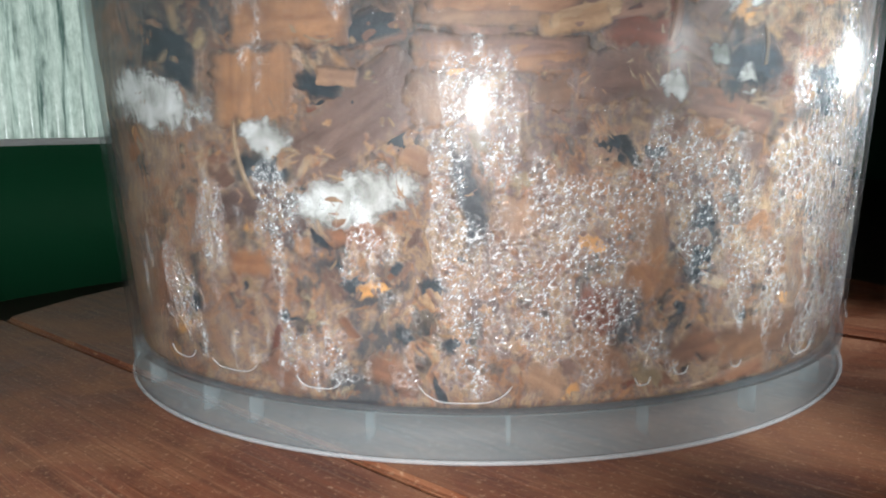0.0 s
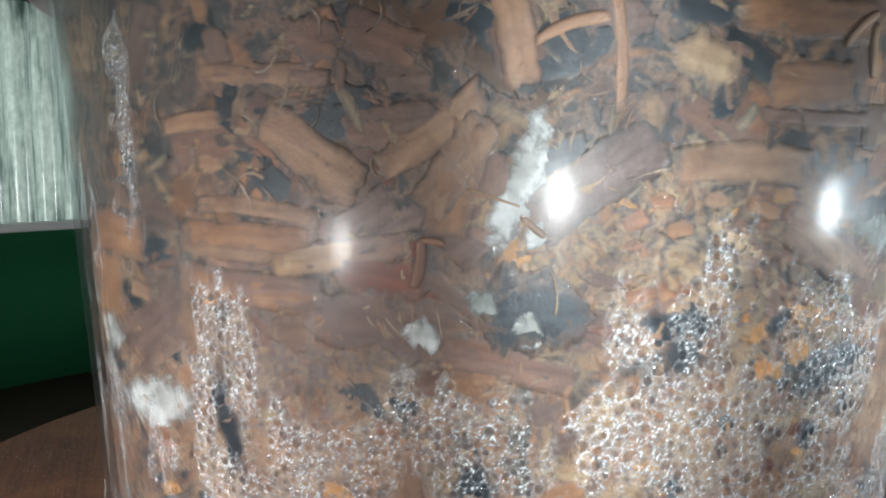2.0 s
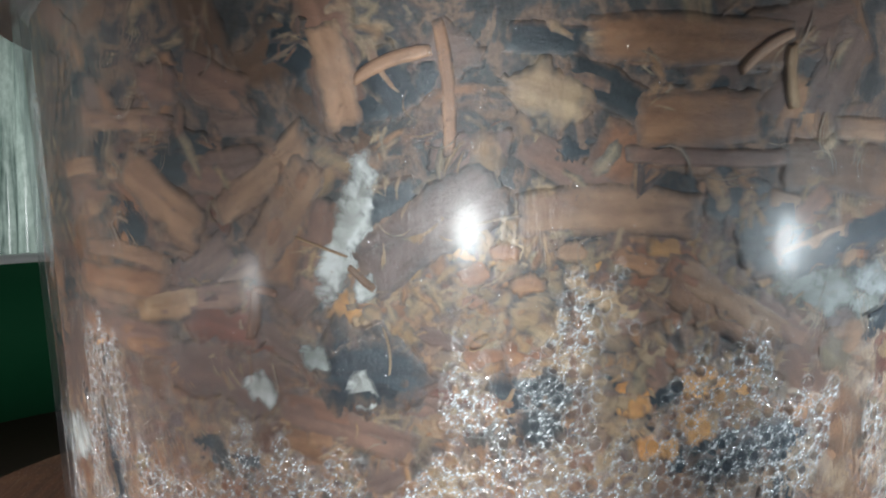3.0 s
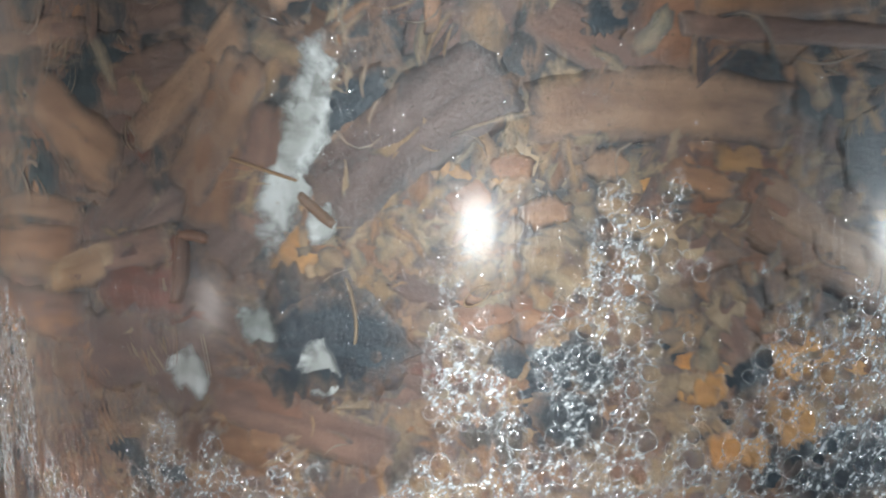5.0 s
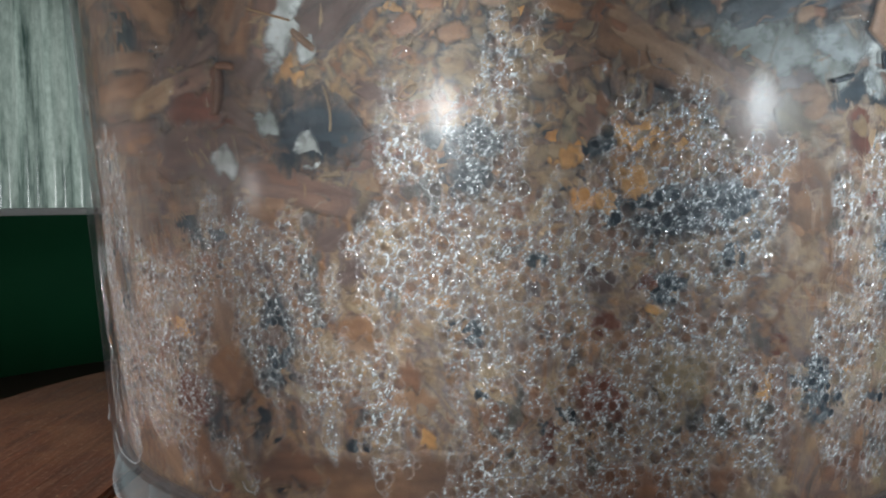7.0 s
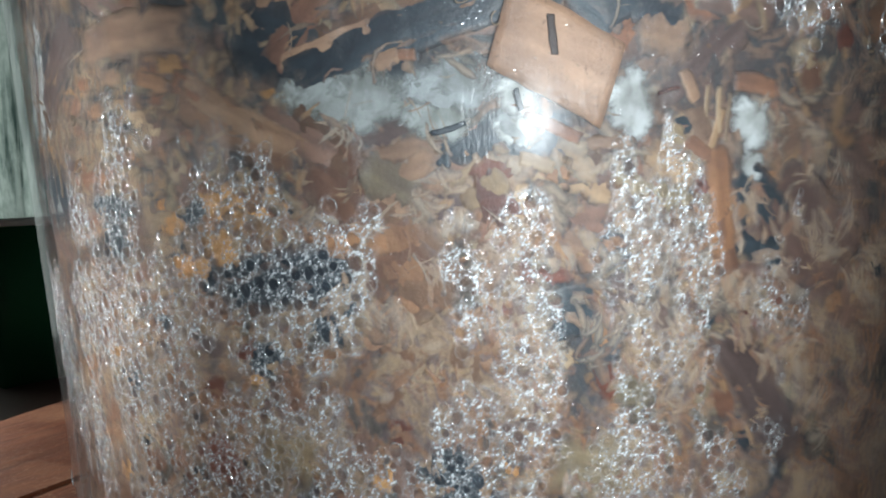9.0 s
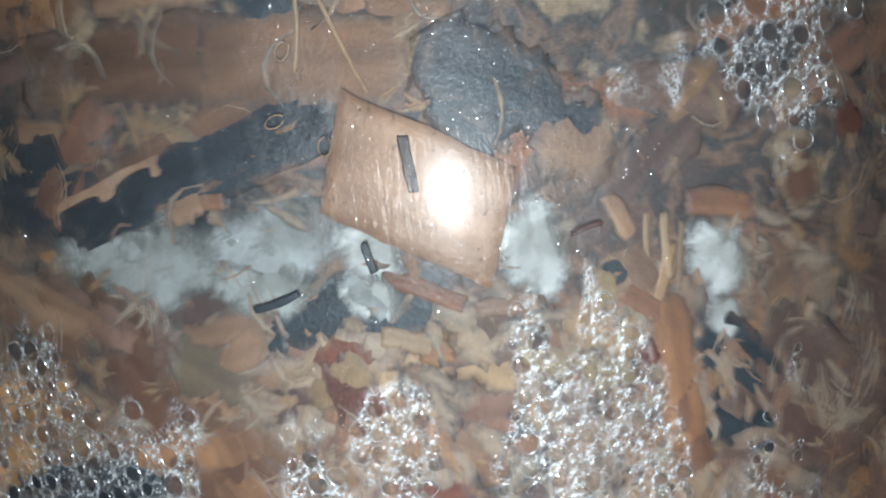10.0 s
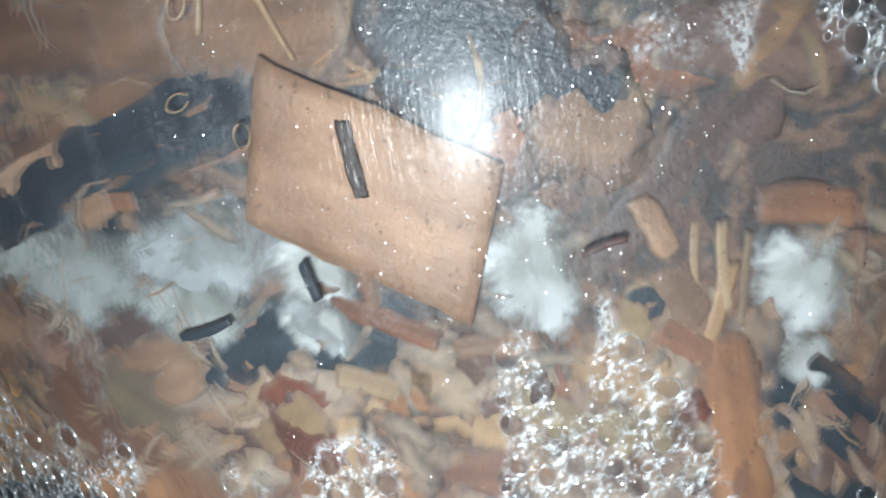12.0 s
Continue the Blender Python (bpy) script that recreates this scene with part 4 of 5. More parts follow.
piece("wood_chip", "tan", "slab", 118.9, 18.0, 14.8, 4.8, 6, 0.24)
piece("wood_chip", "rust", "slab", 108.3, 14.7, 8.7, 4.2, 5, 0.24)
piece("wood_chip", "cream", "blob", 78.5, 55.4, 2.9, 2.3, -3, 0.08)
piece("wet_bark_piece", "slate", "slab", 90.0, 48.7, 18.1, 7.1, 7, 0.36)
piece("wet_bark_piece", "slate", "slab", 93.8, 43.5, 5.0, 3.8, -23, 0.36)
piece("sawdust_clump", "straw", "blob", 113.3, 27.6, 10.4, 8.1, 3, 0.32)
piece("bark_board", "greybark", "slab", 127.1, 34.4, 18.5, 6.3, -59, 0.40)
piece("sawdust_clump", "straw", "blob", 116.6, 35.8, 6.2, 5.2, -43, 0.36)
piece("wet_bark_piece", "slate", "slab", 103.4, 25.7, 10.2, 7.0, -52, 0.56)
piece("bark_board", "brown", "slab", 99.0, 74.6, 22.1, 5.6, 18, 0.36)
piece("wet_bark_piece", "slate", "slab", 100.2, 73.0, 25.0, 3.5, 16, 0.14)
piece("mold_patch", "moldgrey", "blob", 97.7, 68.7, 9.5, 5.6, 7, 0.12)
piece("mold_patch", "moldgrey", "blob", 102.9, 65.2, 9.9, 4.3, 6, 0.14)
piece("mold_patch", "moldthin", "blob", 103.7, 68.2, 12.4, 6.0, 10, 0.20)
piece("wood_chip", "tan", "slab", 92.0, 77.7, 8.0, 2.3, -8, 0.24)
piece("sawdust_clump", "tan", "blob", 100.3, 59.9, 7.6, 4.2, 20, 0.20)
piece("bark_piece", "orange", "slab", 100.1, 49.9, 10.3, 5.7, -72, 0.28)
piece("bark_piece", "darkred", "slab", 106.7, 57.3, 6.2, 3.7, -67, 0.20)
piece("wood_splinter", "rust", "slab", 123.4, 53.7, 11.4, 2.7, -79, 0.16)
piece("bark_board", "redtan", "slab", 131.0, 52.2, 15.2, 10.5, -39, 0.48)
piece("wet_bark_piece", "slate", "slab", 126.4, 56.3, 7.6, 4.5, -48, 0.40)
piece("wood_chip", "redtan", "slab", 92.1, 64.0, 10.5, 4.3, -27, 0.32)
piece("wood_chip", "lightwood", "flake", 110.8, 70.9, 13.1, 8.2, -29, 0.08, -0.21)
# dark sliver laid on the chip, its colour painting the shaded slit
piece("bark_sliver", "darkbrown", "slab", 110.5, 72.7, 3.7, 1.3, -84, 0.02)
piece("wood_chip", "rust", "slab", 110.5, 63.9, 6.5, 1.5, -24, 0.08)
piece("mold_patch", "mold", "blob", 116.1, 66.2, 6.7, 6.8, -1, 0.12)
piece("mold_patch", "mold", "blob", 125.5, 64.1, 7.3, 5.0, -30, 0.12)
piece("mold_patch", "mold", "blob", 125.6, 59.8, 3.7, 3.0, -12, 0.12)
piece("mold_patch", "mold", "blob", 108.4, 66.9, 6.2, 4.2, -14, 0.14)
piece("mold_patch", "mold", "blob", 108.1, 63.6, 5.7, 3.1, -8, 0.12)
piece("bark_sliver", "slate", "slab", 108.2, 66.6, 2.1, 0.9, -76, 0.06)
piece("bark_sliver", "slate", "slab", 103.4, 64.0, 3.4, 0.9, 15, 0.08)
piece("wet_bark_piece", "slate", "slab", 113.7, 76.1, 6.1, 5.0, -40, 0.32)
piece("bark_board", "brown", "slab", 99.2, 81.0, 25.4, 6.1, -4, 0.32)
piece("wood_chip", "tan", "slab", 99.1, 86.3, 10.1, 2.9, -0, 0.16)
piece("wood_chip", "tan", "slab", 117.7, 72.8, 3.2, 2.7, 15, 0.20)
piece("bark_piece", "darkred", "blob", 121.4, 57.7, 2.3, 2.0, -60, 0.12)
piece("bark_sliver", "darkred", "stick", 118.5, 67.2, 2.3, 0.7, 15, 0.08)
piece("wood_chip", "tan", "slab", 121.1, 63.9, 4.0, 2.7, -64, 0.24)
piece("wood_chip", "straw", "blob", 119.2, 62.7, 3.0, 2.6, 19, 0.20)
piece("wood_chip", "straw", "blob", 119.7, 56.6, 3.1, 2.7, -24, 0.20)
piece("wet_bark_piece", "slate", "slab", 126.7, 51.4, 7.3, 5.1, -17, 0.56)
piece("wood_chip", "orange", "slab", 96.1, 53.3, 7.8, 4.9, 2, 0.28)
piece("bark_board", "greybark", "slab", 123.8, 75.8, 9.5, 3.3, -9, 0.52)
piece("bark_board", "brown", "slab", 111.2, 83.4, 6.1, 3.6, -7, 0.48)
piece("wet_bark_piece", "slate", "slab", 104.5, 84.4, 5.0, 3.4, -44, 0.40)
piece("twig", "cream", "stick", 106.0, 82.7, 6.4, 0.3, -95, 0.08)
piece("twig", "cream", "stick", 108.0, 81.3, 7.8, 0.3, -69, 0.08)
piece("bark_board", "brown", "slab", 94.4, 63.9, 9.8, 5.2, -54, 0.36)
piece("wood_curl", "rust", "slab", 100.1, 71.7, 3.6, 1.4, -10, 0.10)
piece("wood_splinter", "cream", "slab", 122.3, 62.7, 6.0, 1.1, -108, 0.16)
piece("wet_bark_piece", "slate", "blob", 27.8, 40.3, 17.4, 5.2, -78, 0.40)
piece("wet_bark_piece", "slate", "blob", 57.9, 58.0, 12.0, 11.6, 176, 0.18)
piece("wet_bark_piece", "slate", "blob", 53.3, 32.5, 16.3, 6.4, -88, 0.40)
piece("sawdust_clump", "tan", "blob", 32.6, 36.9, 7.4, 7.1, -42, 0.24)
piece("wood_chip", "tan", "blob", 22.9, 45.4, 6.0, 3.9, -24, 0.16)
piece("wood_chip", "tan", "slab", 46.9, 34.0, 11.2, 5.4, -77, 0.24)
piece("wood_chip", "rust", "blob", 19.3, 13.2, 9.1, 5.5, -20, 0.24)
piece("wood_chip", "rust", "blob", 5.9, 12.0, 10.1, 6.6, -20, 0.24)
piece("wood_chip", "orange", "blob", 42.0, 15.3, 12.0, 6.7, -40, 0.24)
piece("wood_chip", "rust", "blob", 53.7, 15.4, 13.0, 7.1, 9, 0.24)
piece("wood_chip", "tan", "blob", 35.9, 12.4, 7.8, 6.0, -30, 0.24)
piece("wood_chip", "rust", "blob", -14.6, 24.8, 8.8, 16.5, -28, 0.28)
piece("wood_chip", "orange", "blob", 2.4, 29.5, 9.5, 5.5, 4, 0.24)
piece("sawdust_clump", "redtan", "blob", 45.2, 56.3, 24.1, 8.3, -2, 0.48)
piece("bark_piece", "darkred", "blob", 45.1, 62.6, 11.9, 7.3, -6, 0.56)
piece("sawdust_clump", "tan", "blob", 99.9, 62.0, 8.5, 2.5, 7, 0.20)
piece("sawdust_clump", "tan", "blob", 98.7, 57.0, 6.1, 4.6, -29, 0.20)
piece("bark_piece", "darkred", "blob", 106.3, 59.3, 4.4, 3.9, -59, 0.20)
piece("wood_chip", "cream", "slab", 109.5, 60.3, 4.0, 1.7, -16, 0.20)
piece("wood_chip", "cream", "slab", 108.2, 56.5, 3.9, 1.7, -96, 0.20)
piece("wood_chip", "orange", "blob", 110.9, 59.1, 3.0, 2.0, -2, 0.20)
piece("wood_chip", "rust", "slab", 121.3, 61.2, 4.4, 2.0, -36, 0.14)
piece("wood_splinter", "rust", "slab", 123.1, 56.8, 7.8, 1.9, -88, 0.20)
piece("wood_splinter", "cream", "slab", 122.6, 65.3, 4.9, 0.7, -87, 0.16)
piece("wood_splinter", "cream", "slab", 121.6, 65.6, 4.5, 0.6, -91, 0.20)
piece("wood_splinter", "cream", "slab", 123.3, 64.5, 5.1, 0.5, -95, 0.12)
piece("wet_bark_piece", "slate", "blob", 119.9, 63.9, 2.8, 2.0, -18, 0.36)
piece("wet_bark_piece", "slate", "slab", 126.0, 56.6, 5.3, 3.2, -16, 0.36)
piece("bark_piece", "darkred", "blob", 121.6, 57.6, 1.4, 1.8, -1, 0.12)
piece("bark_piece", "darkbrown", "blob", 115.9, 59.6, 1.8, 2.2, -6, 0.16)
piece("wood_chip", "rust", "slab", 125.5, 67.8, 5.3, 2.2, -10, 0.36)
piece("wood_chip", "tan", "slab", 120.3, 67.7, 3.7, 1.5, -62, 0.24)
piece("wood_chip", "tan", "blob", 119.0, 63.2, 2.1, 1.4, -41, 0.16)
piece("wood_chip", "tan", "slab", 114.5, 62.3, 4.9, 1.5, 3, 0.20)
piece("sawdust_clump", "straw", "blob", 116.3, 58.3, 5.0, 2.6, -28, 0.32)
piece("wood_chip", "straw", "blob", 118.6, 56.7, 3.5, 2.4, -53, 0.20)
piece("mold_patch", "moldthin", "blob", 108.3, 63.6, 6.8, 2.8, -27, 0.16)
piece("wet_bark_piece", "slate", "blob", 102.9, 61.0, 1.9, 1.9, -9, 0.16)
piece("bark_piece", "greybark", "blob", 118.3, 75.6, 4.0, 2.2, 4, 0.32)
piece("wood_chip", "rust", "slab", 59.0, 7.7, 19.1, 6.2, 12, 0.20)
piece("wood_chip", "orange", "slab", 78.0, 14.0, 8.1, 5.1, 13, 0.20)
piece("wood_chip", "rust", "blob", 93.8, 15.4, 6.6, 4.1, -4, 0.20)
piece("wood_chip", "orange", "slab", 121.4, 13.6, 14.2, 4.5, -0, 0.20)
piece("sawdust_clump", "orange", "blob", 68.7, 72.2, 3.9, 2.3, 5, 0.20)
piece("sawdust_clump", "tan", "blob", 73.8, 72.2, 4.3, 2.3, -4, 0.20)
piece("sawdust_clump", "orange", "blob", 78.7, 71.0, 6.4, 2.7, -13, 0.24)
piece("sawdust_clump", "rust", "blob", 66.4, 66.8, 3.1, 1.9, 7, 0.24)
piece("sawdust_clump", "tan", "blob", 80.1, 67.0, 4.0, 2.4, -16, 0.20)
piece("wood_chip", "rust", "slab", 83.0, 69.4, 6.9, 3.3, -29, 0.24)
piece("bark_piece", "redtan", "blob", 63.9, 62.4, 5.8, 2.4, -16, 0.32)
piece("wood_chip", "rust", "blob", 75.0, 48.7, 4.1, 2.7, -12, 0.20)
piece("wood_chip", "rust", "blob", 68.0, 55.1, 3.2, 2.0, 8, 0.20)

piece("wet_bark_piece", "slate", "blob", 114.4, 77.8, 11.0, 6.6, -26, 0.10)
piece("wet_bark_piece", "slate", "blob", 117.6, 75.0, 7.5, 4.6, -22, 0.12)
piece("wet_bark_piece", "slate", "slab", 99.3, 73.6, 25.0, 3.9, 16.5, 0.05)
piece("wood_chip", "tan", "blob", 99.2, 71.2, 3.6, 2.2, 22, 0.02)
piece("bark_piece", "brown", "slab", 106.0, 80.2, 15.0, 6.5, -6, 0.08)
piece("wood_chip", "straw", "blob", 98.8, 59.0, 7.0, 5.5, -30, 0.10)
piece("wood_chip", "straw", "blob", 106.0, 57.6, 6.0, 4.0, 40, 0.10)
piece("wood_chip", "tan", "blob", 118.2, 72.6, 6.0, 5.0, -10, 0.08)
piece("wood_chip", "cream", "blob", 119.0, 60.0, 6.5, 4.2, -35, 0.10)
piece("bark_piece", "darkred", "blob", 106.4, 57.0, 4.2, 6.5, 8, 0.06)
piece("wood_chip", "orange", "slab", 122.9, 56.0, 12.0, 3.4, -84, 0.05)

for deg, z, long_mm, wide_mm in ((79.5, 54.7, 3.4, 2.8), (80.5, 49.8, 3.2, 3.0), (82.5, 49.4, 2.6, 3.0), (84.7, 51.8, 4.4, 3.8), (86.6, 55.0, 3.0, 2.8), (83.8, 57.1, 2.6, 2.8)):
    piece("wood_chip", "amber", "blob", deg, z, long_mm, wide_mm, 20, 0.0)
piece("wet_bark_piece", "slate", "blob", 90.6, 73.6, 12.0, 8.0, -20, 0.3)
piece("wet_bark_piece", "slate", "blob", 71.8, 52.6, 5.0, 6.0, 70, 0.05)
piece("wet_bark_piece", "slate", "blob", 88.0, 47.5, 14.0, 4.6, 14, 0.05)

# smaller pieces wedged behind the others
fill = random.Random(21)
for _ in range(150):
    key = fill.choice(("brown", "redtan", "greybark", "rust", "orange", "tan", "brown", "greybark", "redtan", "slate"))
    high, deg, z = fill.random() < 0.7, fill.uniform(-32, 152), fill.uniform(54, 103)
    if not high:
        z = fill.uniform(14, 54)
    if 58 < deg < 94 and 50 < z < 80:
        key = fill.choice(("orange", "rust", "tan", "amber", "redtan"))
    piece("wood_chip" if key in ("rust", "orange", "tan", "redtan", "amber") else "bark_piece" if key != "slate" else "wet_bark_piece", key,
          "slab" if fill.random() < 0.7 else "blob", deg, z, fill.uniform(6, 17) if high else fill.uniform(4, 9), fill.uniform(2.5, 7), fill.gauss(0, 38), fill.uniform(0.95, 1.15))
for _ in range(260):
    key = fill.choice(("orange", "rust", "tan", "straw", "amber", "cream", "redtan", "darkred", "greybark", "redtan", "slate", "orange"))
    piece("wet_bark_piece" if key in ("slate", "greybark") else "sawdust_clump" if fill.random() < 0.5 else "wood_chip", key, "blob", fill.uniform(-25, 145), min(76, max(11, fill.gauss(34, 19))),
          fill.uniform(2.5, 7), fill.uniform(1.5, 4), fill.uniform(-80, 80), fill.uniform(0.75, 1.05))

for low, high, z0, z1, keys in ((56, 95, 55, 73, ("orange", "amber", "tan", "straw", "rust", "redtan", "cream")), (95, 134, 38, 62, ("cream", "tan", "lightwood", "redtan", "tan", "greybark", "darkred", "orange"))):
    for _ in range(75):
        piece("sawdust_clump", fill.choice(keys), "blob", fill.uniform(low, high), fill.uniform(z0, z1), fill.uniform(3, 7), fill.uniform(1.8, 4), fill.uniform(-80, 80), fill.uniform(0.85, 1.1))
# dark blobs painted in as shaded gaps behind the drops
for _ in range(70):
    piece("wet_bark_piece", "slate" if fill.random() < 0.7 else "greybark", "blob", fill.uniform(15, 142), fill.uniform(12, 60) if fill.random() < 0.75 else fill.uniform(60, 98),
          fill.uniform(3.5, 9), fill.uniform(2, 5), fill.uniform(-80, 80), fill.uniform(0.9, 1.15))


def husk(deg, z_mm, long_mm, wide_mm, tilt):
    """A tiny pale husk curled into an open ring."""
    bm, rings, a = bmesh.new(), [], radians(deg)
    for i in range(22):
        q = math.tau * (i / 24 + 0.04)
        thick = 0.00011 * (1 + 0.4 * math.sin(2 * q))
        x, y = long_mm / 2000 * math.cos(q), wide_mm / 2000 * math.sin(q)
        rings.append([bm.verts.new((x * (1 + thick / 0.0012 * math.cos(math.tau * k / 6)), y * (1 + thick / 0.0012 * math.cos(math.tau * k / 6)), 1.5 * thick * math.sin(math.tau * k / 6))) for k in range(6)])
    for r0, r1 in zip(rings, rings[1:]):
        for k in range(6):
            bm.faces.new((r0[k], r0[(k + 1) % 6], r1[(k + 1) % 6], r1[k]))
    ob = mesh_object("seed_husk", bm, MAT["cream"])
    ob.data.attributes.new("edge", "FLOAT", "POINT").data.foreach_set("value", [1.0] * len(ob.data.vertices))
    across, out = Vector((math.cos(a), math.sin(a), 0)), Vector((math.sin(a), -math.cos(a), 0))
    ob.matrix_world = Matrix.Translation(on_wall(deg, z_mm / 1000, 0.0009)) @ Matrix((across, Vector((0, 0, 1)), out)).transposed().to_4x4() @ Matrix.Rotation(radians(tilt), 4, "Z")
    tagged(ob, "tiny pale curled husk stuck behind the plastic", "husk", "pieces in the tub")


for spot in ((105.4, 80.9, 1.3, 0.9, 60), (104.6, 76.4, 1.4, 0.8, 20), (106.8, 74.4, 1.3, 0.9, 80), (66.9, 62.2, 2.4, 1.1, 35), (67.1, 67.9, 1.4, 0.9, 70)):
    husk(*spot)


# ---- condensation ----
def build_film(zones, seed):
    """Condensation on the wall's inside: large and small round drops packed against one another, silver rims, fine fog between."""
    rng, pitch, deg0, deg1, low, top = random.Random(seed), 0.00025, -25.0, 150.0, 0.0100, 0.0975
    nx, nz, coarse = int(radians(deg1 - deg0) * 0.084 / pitch), int((top - low) / pitch), 3
    xs, zs = np.arange(nx) * pitch, low + np.arange(nz) * pitch
    cx, cz = xs[::coarse], zs[::coarse]
    patch = np.array([[noise.noise(Vector((d * 0.20, z * 60, seed))) + 0.8 * noise.noise(Vector((d * 0.62, z * 190, seed + 3))) + 0.35 * noise.noise(Vector((d * 1.9, z * 520, seed + 5)))
                       for d in deg0 + np.degrees(cx / 0.084)] for z in cz])
    patch = np.array([np.interp(xs, cx, row) for row in patch])
    patch = np.array([np.interp(zs, cz, col) for col in patch.T]).T
    degs, cover = deg0 + np.degrees(xs / 0.084), np.zeros((nz, nx))
    drops, cells, cell = [], {}, 0.0012
    softs = []
    for d0, d1, z0, z1, step, gate, *thin in zones:
        u, v = (2 * degs - d0 - d1) / (d1 - d0), (2 * zs - z0 - z1) / (z1 - z0)
        far = (np.abs(u)[None, :] ** 2.6 + np.abs(v)[:, None] ** 2.6) ** (1 / 2.6) - 0.22 * patch
        soft = np.clip((patch - gate - np.maximum(0, far - 0.78) * (2.0 + 2.0 * abs(gate))) / 0.5, 0, 1)
        softs.append(soft)
        cover = np.maximum(cover, soft * thin[0] if thin else soft)

    def fits(x, y, r, gap):
        cu, cv = int(x / cell), int(y / cell)
        for a in (cu - 1, cu, cu + 1):
            for b in (cv - 1, cv, cv + 1):
                for ox, oy, o in cells.get((a, b), ()):
                    if (x - ox) ** 2 + (y - oy) ** 2 < (gap * (r + o)) ** 2:
                        return False
        return True

    for big, small, tries in ((0.62, 0.40, 0.9), (0.40, 0.26, 0.9), (0.20, 0.12, 0.8), (0.11, 0.05, 0.8)):
        for (d0, d1, z0, z1, step, gate, *thin), soft in zip(zones, softs):
            if thin and small > 0.1:
                continue
            wide, tall = radians(d1 - d0) * 0.084, z1 - z0
            mean = step * (big + small) / 2
            for _ in range(int(tries * (0.24 if thin else 1.0) * wide * tall / (math.pi * mean * mean))):
                x, y, r = radians(d0 - deg0) * 0.084 + rng.random() * wide, z0 + rng.random() * tall, min(step * rng.uniform(small, big), 0.0011)
                i, j = int(x / pitch), int((y - low) / pitch)
                if 4 < i < nx - 5 and 4 < j < nz - 5 and soft[j, i] > 0.10 + 0.35 * rng.random() and fits(x, y, r, 1.12 if small > 0.2 else 0.92):
                    drops.append((x, y, r, rng.uniform(0.9, 1.25)))
                    cells.setdefault((int(x / cell), int(y / cell)), []).append((x, y, r))
    hole = np.full((nz, nx), -0.6)
    for x, y, r, tall in drops:
        i, j, k = int(x / pitch), int((y - low) / pitch), int(r * tall / pitch) + 2
        a, b, c, e = max(0, i - k), min(nx, i + k + 1), max(0, j - k), min(nz, j + k + 1)
        near = np.hypot(xs[None, a:b] - x, (zs[c:e, None] - y) / tall)
        hole[c:e, a:b] = np.maximum(hole[c:e, a:b], 1 - near / r)
    # fog is thickened round each drop to paint its bright rim
    cover *= np.clip(0.45 - hole * 3.2, 0, 1) * (0.6 + 0.8 * np.exp(-((hole + 0.16) / 0.14) ** 2))
    used = cover > 0.02
    quad = used[:-1, :-1] | used[1:, :-1] | used[:-1, 1:] | used[1:, 1:]
    near = np.zeros((nz, nx), bool)
    near[:-1, :-1] |= quad
    near[1:, :-1] |= quad
    near[:-1, 1:] |= quad
    near[1:, 1:] |= quad
    index = np.cumsum(near).reshape(nz, nx) - 1
    jj, ii = np.nonzero(near)
    r, a = R_FOOT * (1 + TAPER * zs[jj]) - 0.00042, np.radians(degs[ii])
    verts = np.stack([r * np.sin(a), -r * np.cos(a), zs[jj]], 1)
    qj, qi = np.nonzero(quad)
    faces = np.stack([index[qj, qi], index[qj, qi + 1], index[qj + 1, qi + 1], index[qj + 1, qi]], 1)
    film = raw_mesh("condensation", verts.tolist(), faces.tolist(), MIST)
    film.data.attributes.new("cover", "FLOAT", "POINT").data.foreach_set("value", cover[jj, ii].astype(np.float32))
    film.visible_shadow = False
    tagged(film, "silvery fog of fine water droplets on the plastic", "water drops", kind="stuff")

    def place(x, y, depth):
        return on_wall(deg0 + math.degrees(x / 0.084), y, depth)

    dome_v, dome_f, rim_v, rim_f, spark_v, spark_f = [], [], [], [], [], []
    for x, y, r, tall in drops:
        if r > 0.00022:
            # an uneven outline: neighbours press the drop out of round
            n = 14 if r > 0.0004 else 10
            p1, p2 = rng.random() * math.tau, rng.random() * math.tau
            k1, k2 = rng.uniform(0, 0.16), rng.uniform(0, 0.11)
            ring = [(math.cos(q), tall * math.sin(q), 1 + k1 * math.cos(2 * q + p1) + k2 * math.cos(3 * q + p2)) for q in (math.tau * k / n for k in range(n))]
            thick = rng.uniform(0.10, 0.22) if r > 0.0004 else rng.uniform(0.20, 0.32)
            base = len(rim_v)
            for f, h in ((1.04, 0.0), (1.0 - 0.2 * thick, 0.16), (1.0 - 0.6 * thick, 0.18), (1.0 - thick, 0.06)):
                rim_v += [place(x + r * f * w * c, y + r * f * w * s, 0.00043 - h * r) for c, s, w in ring]
            rim_f += [(base + b * n + q, base + b * n + (q + 1) % n, base + (b + 1) * n + (q + 1) % n, base + (b + 1) * n + q) for b in range(3) for q in range(n)]
            base, inner = len(dome_v), 1.0 - thick * 0.9
            for f, h in ((1.0, 0.05), (0.66, 0.17)):
                dome_v += [place(x + r * inner * f * w * c, y + r * inner * f * w * s, 0.00043 - h * r) for c, s, w in ring]
            dome_v.append(place(x, y, 0.00043 - 0.22 * r))
            dome_f += [(base + q, base + (q + 1) % n, base + n + (q + 1) % n, base + n + q) for q in range(n)]
            dome_f += [(base + n + q, base + n + (q + 1) % n, base + 2 * n) for q in range(n)]
        # larger drops get bright beads near their tops, added as glints
        count = 2 if r > 0.0004 else (1 if r > 0.00022 or rng.random() < 0.6 else 0)
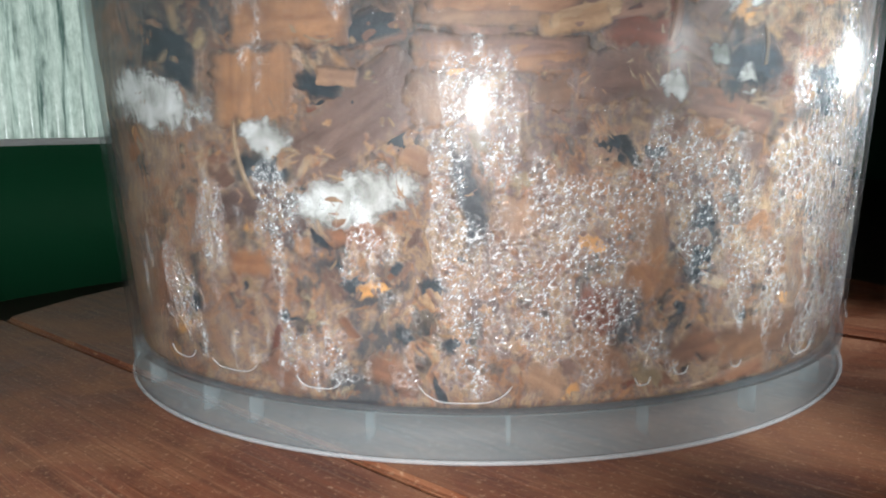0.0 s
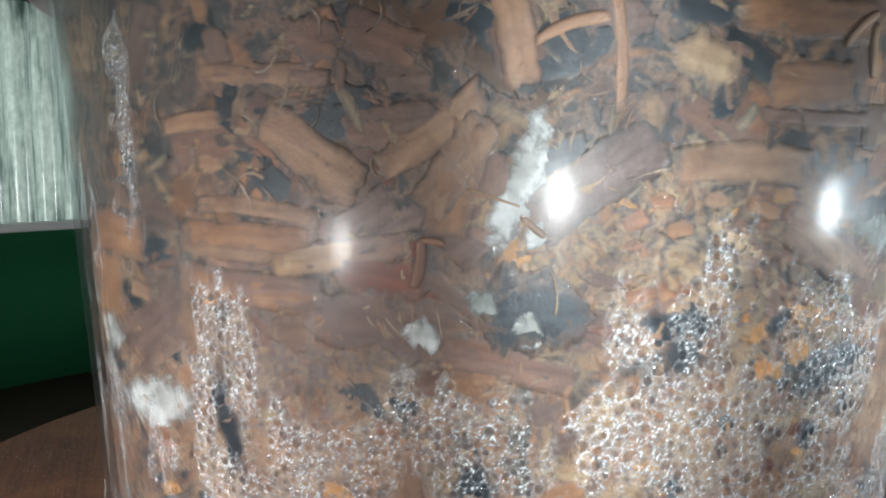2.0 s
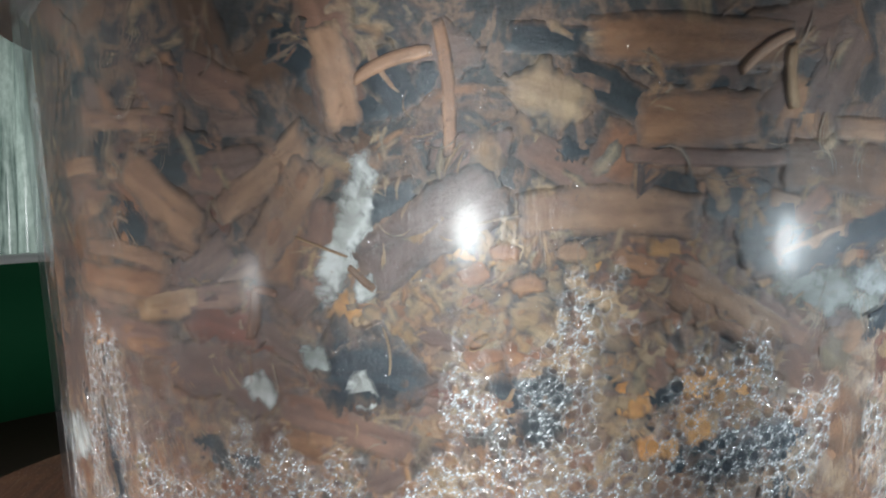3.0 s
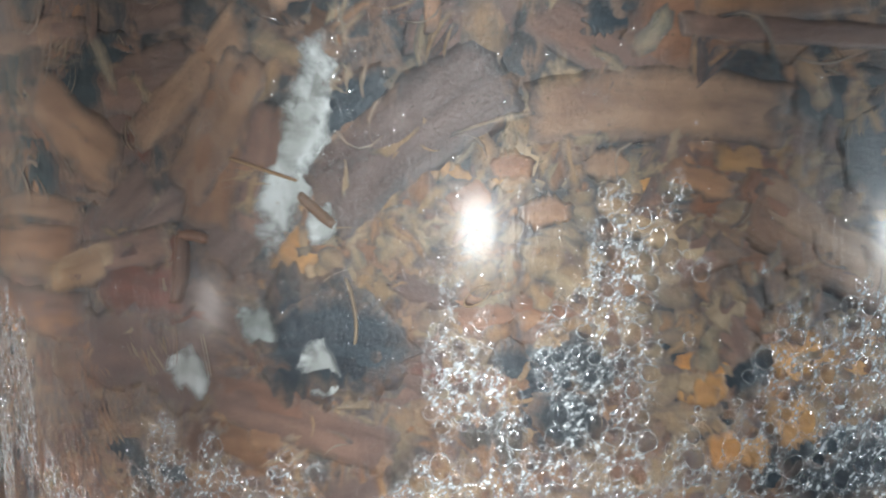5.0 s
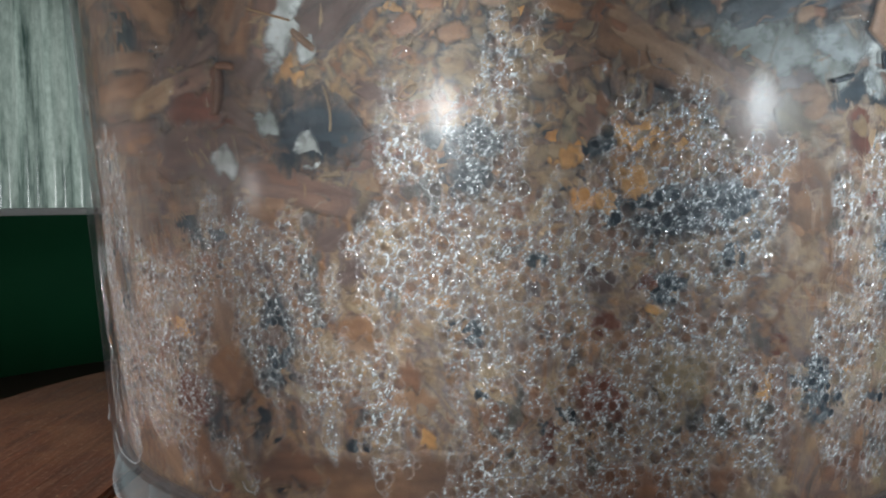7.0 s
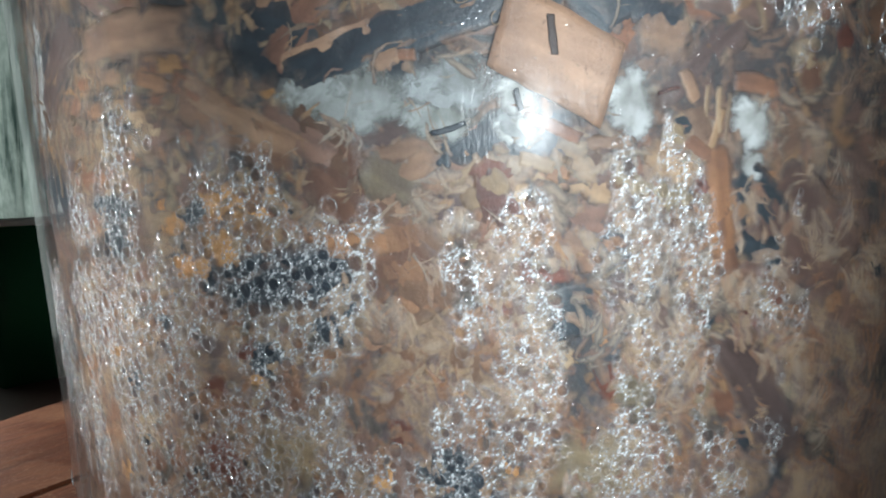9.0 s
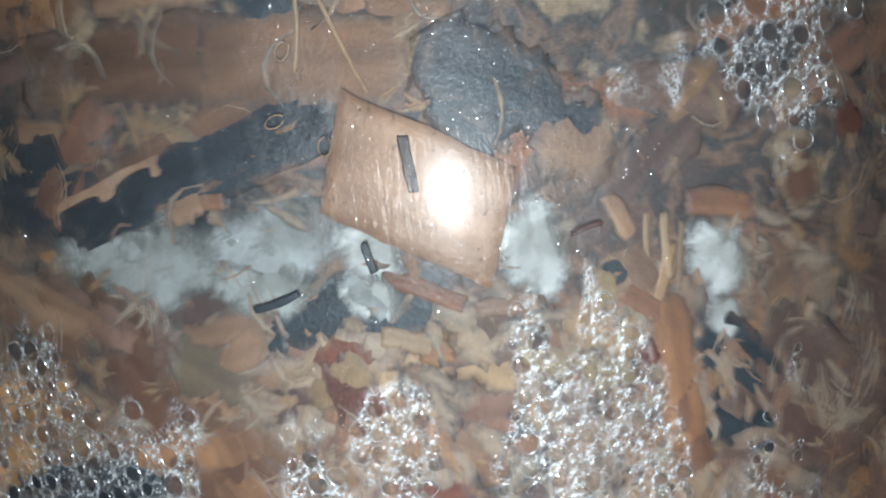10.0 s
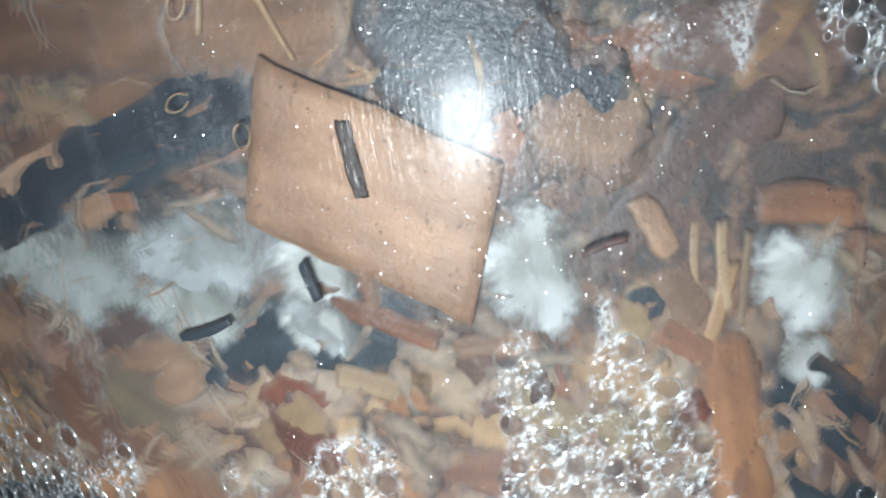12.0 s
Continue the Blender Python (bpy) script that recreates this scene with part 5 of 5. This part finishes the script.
        for k in range(count):
            turn, far = (rng.gauss(1.7, 0.5), rng.uniform(0.55, 0.95)) if r > 0.00022 else (rng.random() * math.tau, 0.3)
            s, first = (rng.uniform(0.00003, 0.00009) if r > 0.00022 else r * rng.uniform(0.22, 0.6)), len(spark_v)
            px, py = x + far * r * math.cos(turn), y + far * r * tall * math.sin(turn)
            spark_v += [place(px + s * math.cos(math.tau * q / 5), py + s * math.sin(math.tau * q / 5), 0.00030) for q in range(5)]
            spark_v.append(place(px + rng.uniform(-0.4, 0.4) * s, py + rng.uniform(-0.4, 0.4) * s, 0.00030 - s * rng.uniform(0.1, 0.6)))
            spark_f += [(first + q, first + (q + 1) % 5, first + 5) for q in range(5)]
    for name, verts, faces, mat, label in (("water_drops", dome_v, dome_f, WATER, "round drops of condensation on the plastic wall, tinted darker inside"),
                                           ("drop_rims", rim_v, rim_f, RIM, "rims of the packed water drops, painted silvery as bent light"),
                                           ("glints_and_beads", spark_v, spark_f, SPARK, "tiny glinting beads, and glints added on the larger drops")):
        ob = raw_mesh(name, verts, faces, mat, mat is not SPARK)
        ob.visible_shadow = False
        tagged(ob, label, "water drops", kind="stuff")


build_film([
    (23.5, 33, 0.018, 0.059, 0.0012, -0.48), (28, 47, 0.014, 0.045, 0.0011, -0.50), (43, 63, 0.020, 0.0495, 0.0011, -0.34), (4, 52, 0.011, 0.022, 0.0009, -0.05), (-16, 26, 0.012, 0.042, 0.0009, -0.02),
    (4, 8, 0.055, 0.074, 0.0009, -0.10), (12, 19, 0.064, 0.094, 0.0009, 0.0),
    (61, 84, 0.026, 0.055, 0.0015, -0.55), (63.5, 73, 0.044, 0.0635, 0.0013, -0.45), (73, 79.5, 0.050, 0.071, 0.0013, -0.40), (78, 93, 0.036, 0.063, 0.0015, -0.40), (71, 84, 0.048, 0.064, 0.0014, -0.20), (84, 98, 0.039, 0.057, 0.0015, -0.95), (71, 88, 0.036, 0.064, 0.0015, -0.30), (47, 63, 0.028, 0.047, 0.0011, -0.15), (60, 100, 0.010, 0.038, 0.0013, -0.40),
    (103, 114, 0.024, 0.057, 0.0014, -0.45), (112, 123, 0.034, 0.062, 0.0012, -0.45), (98, 126, 0.012, 0.036, 0.0013, -0.28), (124, 131, 0.028, 0.058, 0.0010, 0.10), (124, 147, 0.070, 0.094, 0.0015, -0.4),
    (50, 76, 0.058, 0.095, 0.0013, -0.45, 0.08), (103, 122, 0.064, 0.090, 0.0011, -0.35, 0.08), (84, 103, 0.060, 0.084, 0.0011, -0.05, 0.15), (18, 52, 0.040, 0.072, 0.0012, -0.2, 0.08), (-10, 22, 0.044, 0.078, 0.0012, 0.0, 0.05)], 11)


def build_sparkles(count, seed):
    """Tiny facetted beads that glint in the lamp light."""
    rng = random.Random(seed)
    verts, faces = [], []
    while len(faces) < count * 5:
        deg, z = rng.uniform(-25, 150), rng.uniform(0.011, 0.097)
        patch = noise.noise(Vector((deg * 0.15, z * 90, 11))) + 0.6 * noise.noise(Vector((deg * 0.6, z * 300, 14)))
        if patch < rng.uniform(-0.45, 0.45) + max(0, z - 0.070) * 4:
            continue
        r, turn, base = 0.00002 + 0.00006 * rng.random() ** 2, rng.random() * 6, len(verts)
        for k in range(5):
            a = turn + math.tau * k / 5
            verts.append(on_wall(deg + math.degrees(r * math.cos(a) / 0.084), z + r * math.sin(a), 0.0004))
        verts.append(on_wall(deg + math.degrees(rng.uniform(-0.4, 0.4) * r / 0.084), z + rng.uniform(-0.4, 0.4) * r, 0.0004 - r * rng.uniform(0.1, 0.6)))
        faces += [(base + k, base + (k + 1) % 5, base + 5) for k in range(5)]
    ob = raw_mesh("mist_beads", verts, faces, SPARK, False)
    ob.visible_shadow = False
    tagged(ob, "tiny glinting beads of mist on the plastic", "water drops", kind="stuff")


build_sparkles(20000, 17)
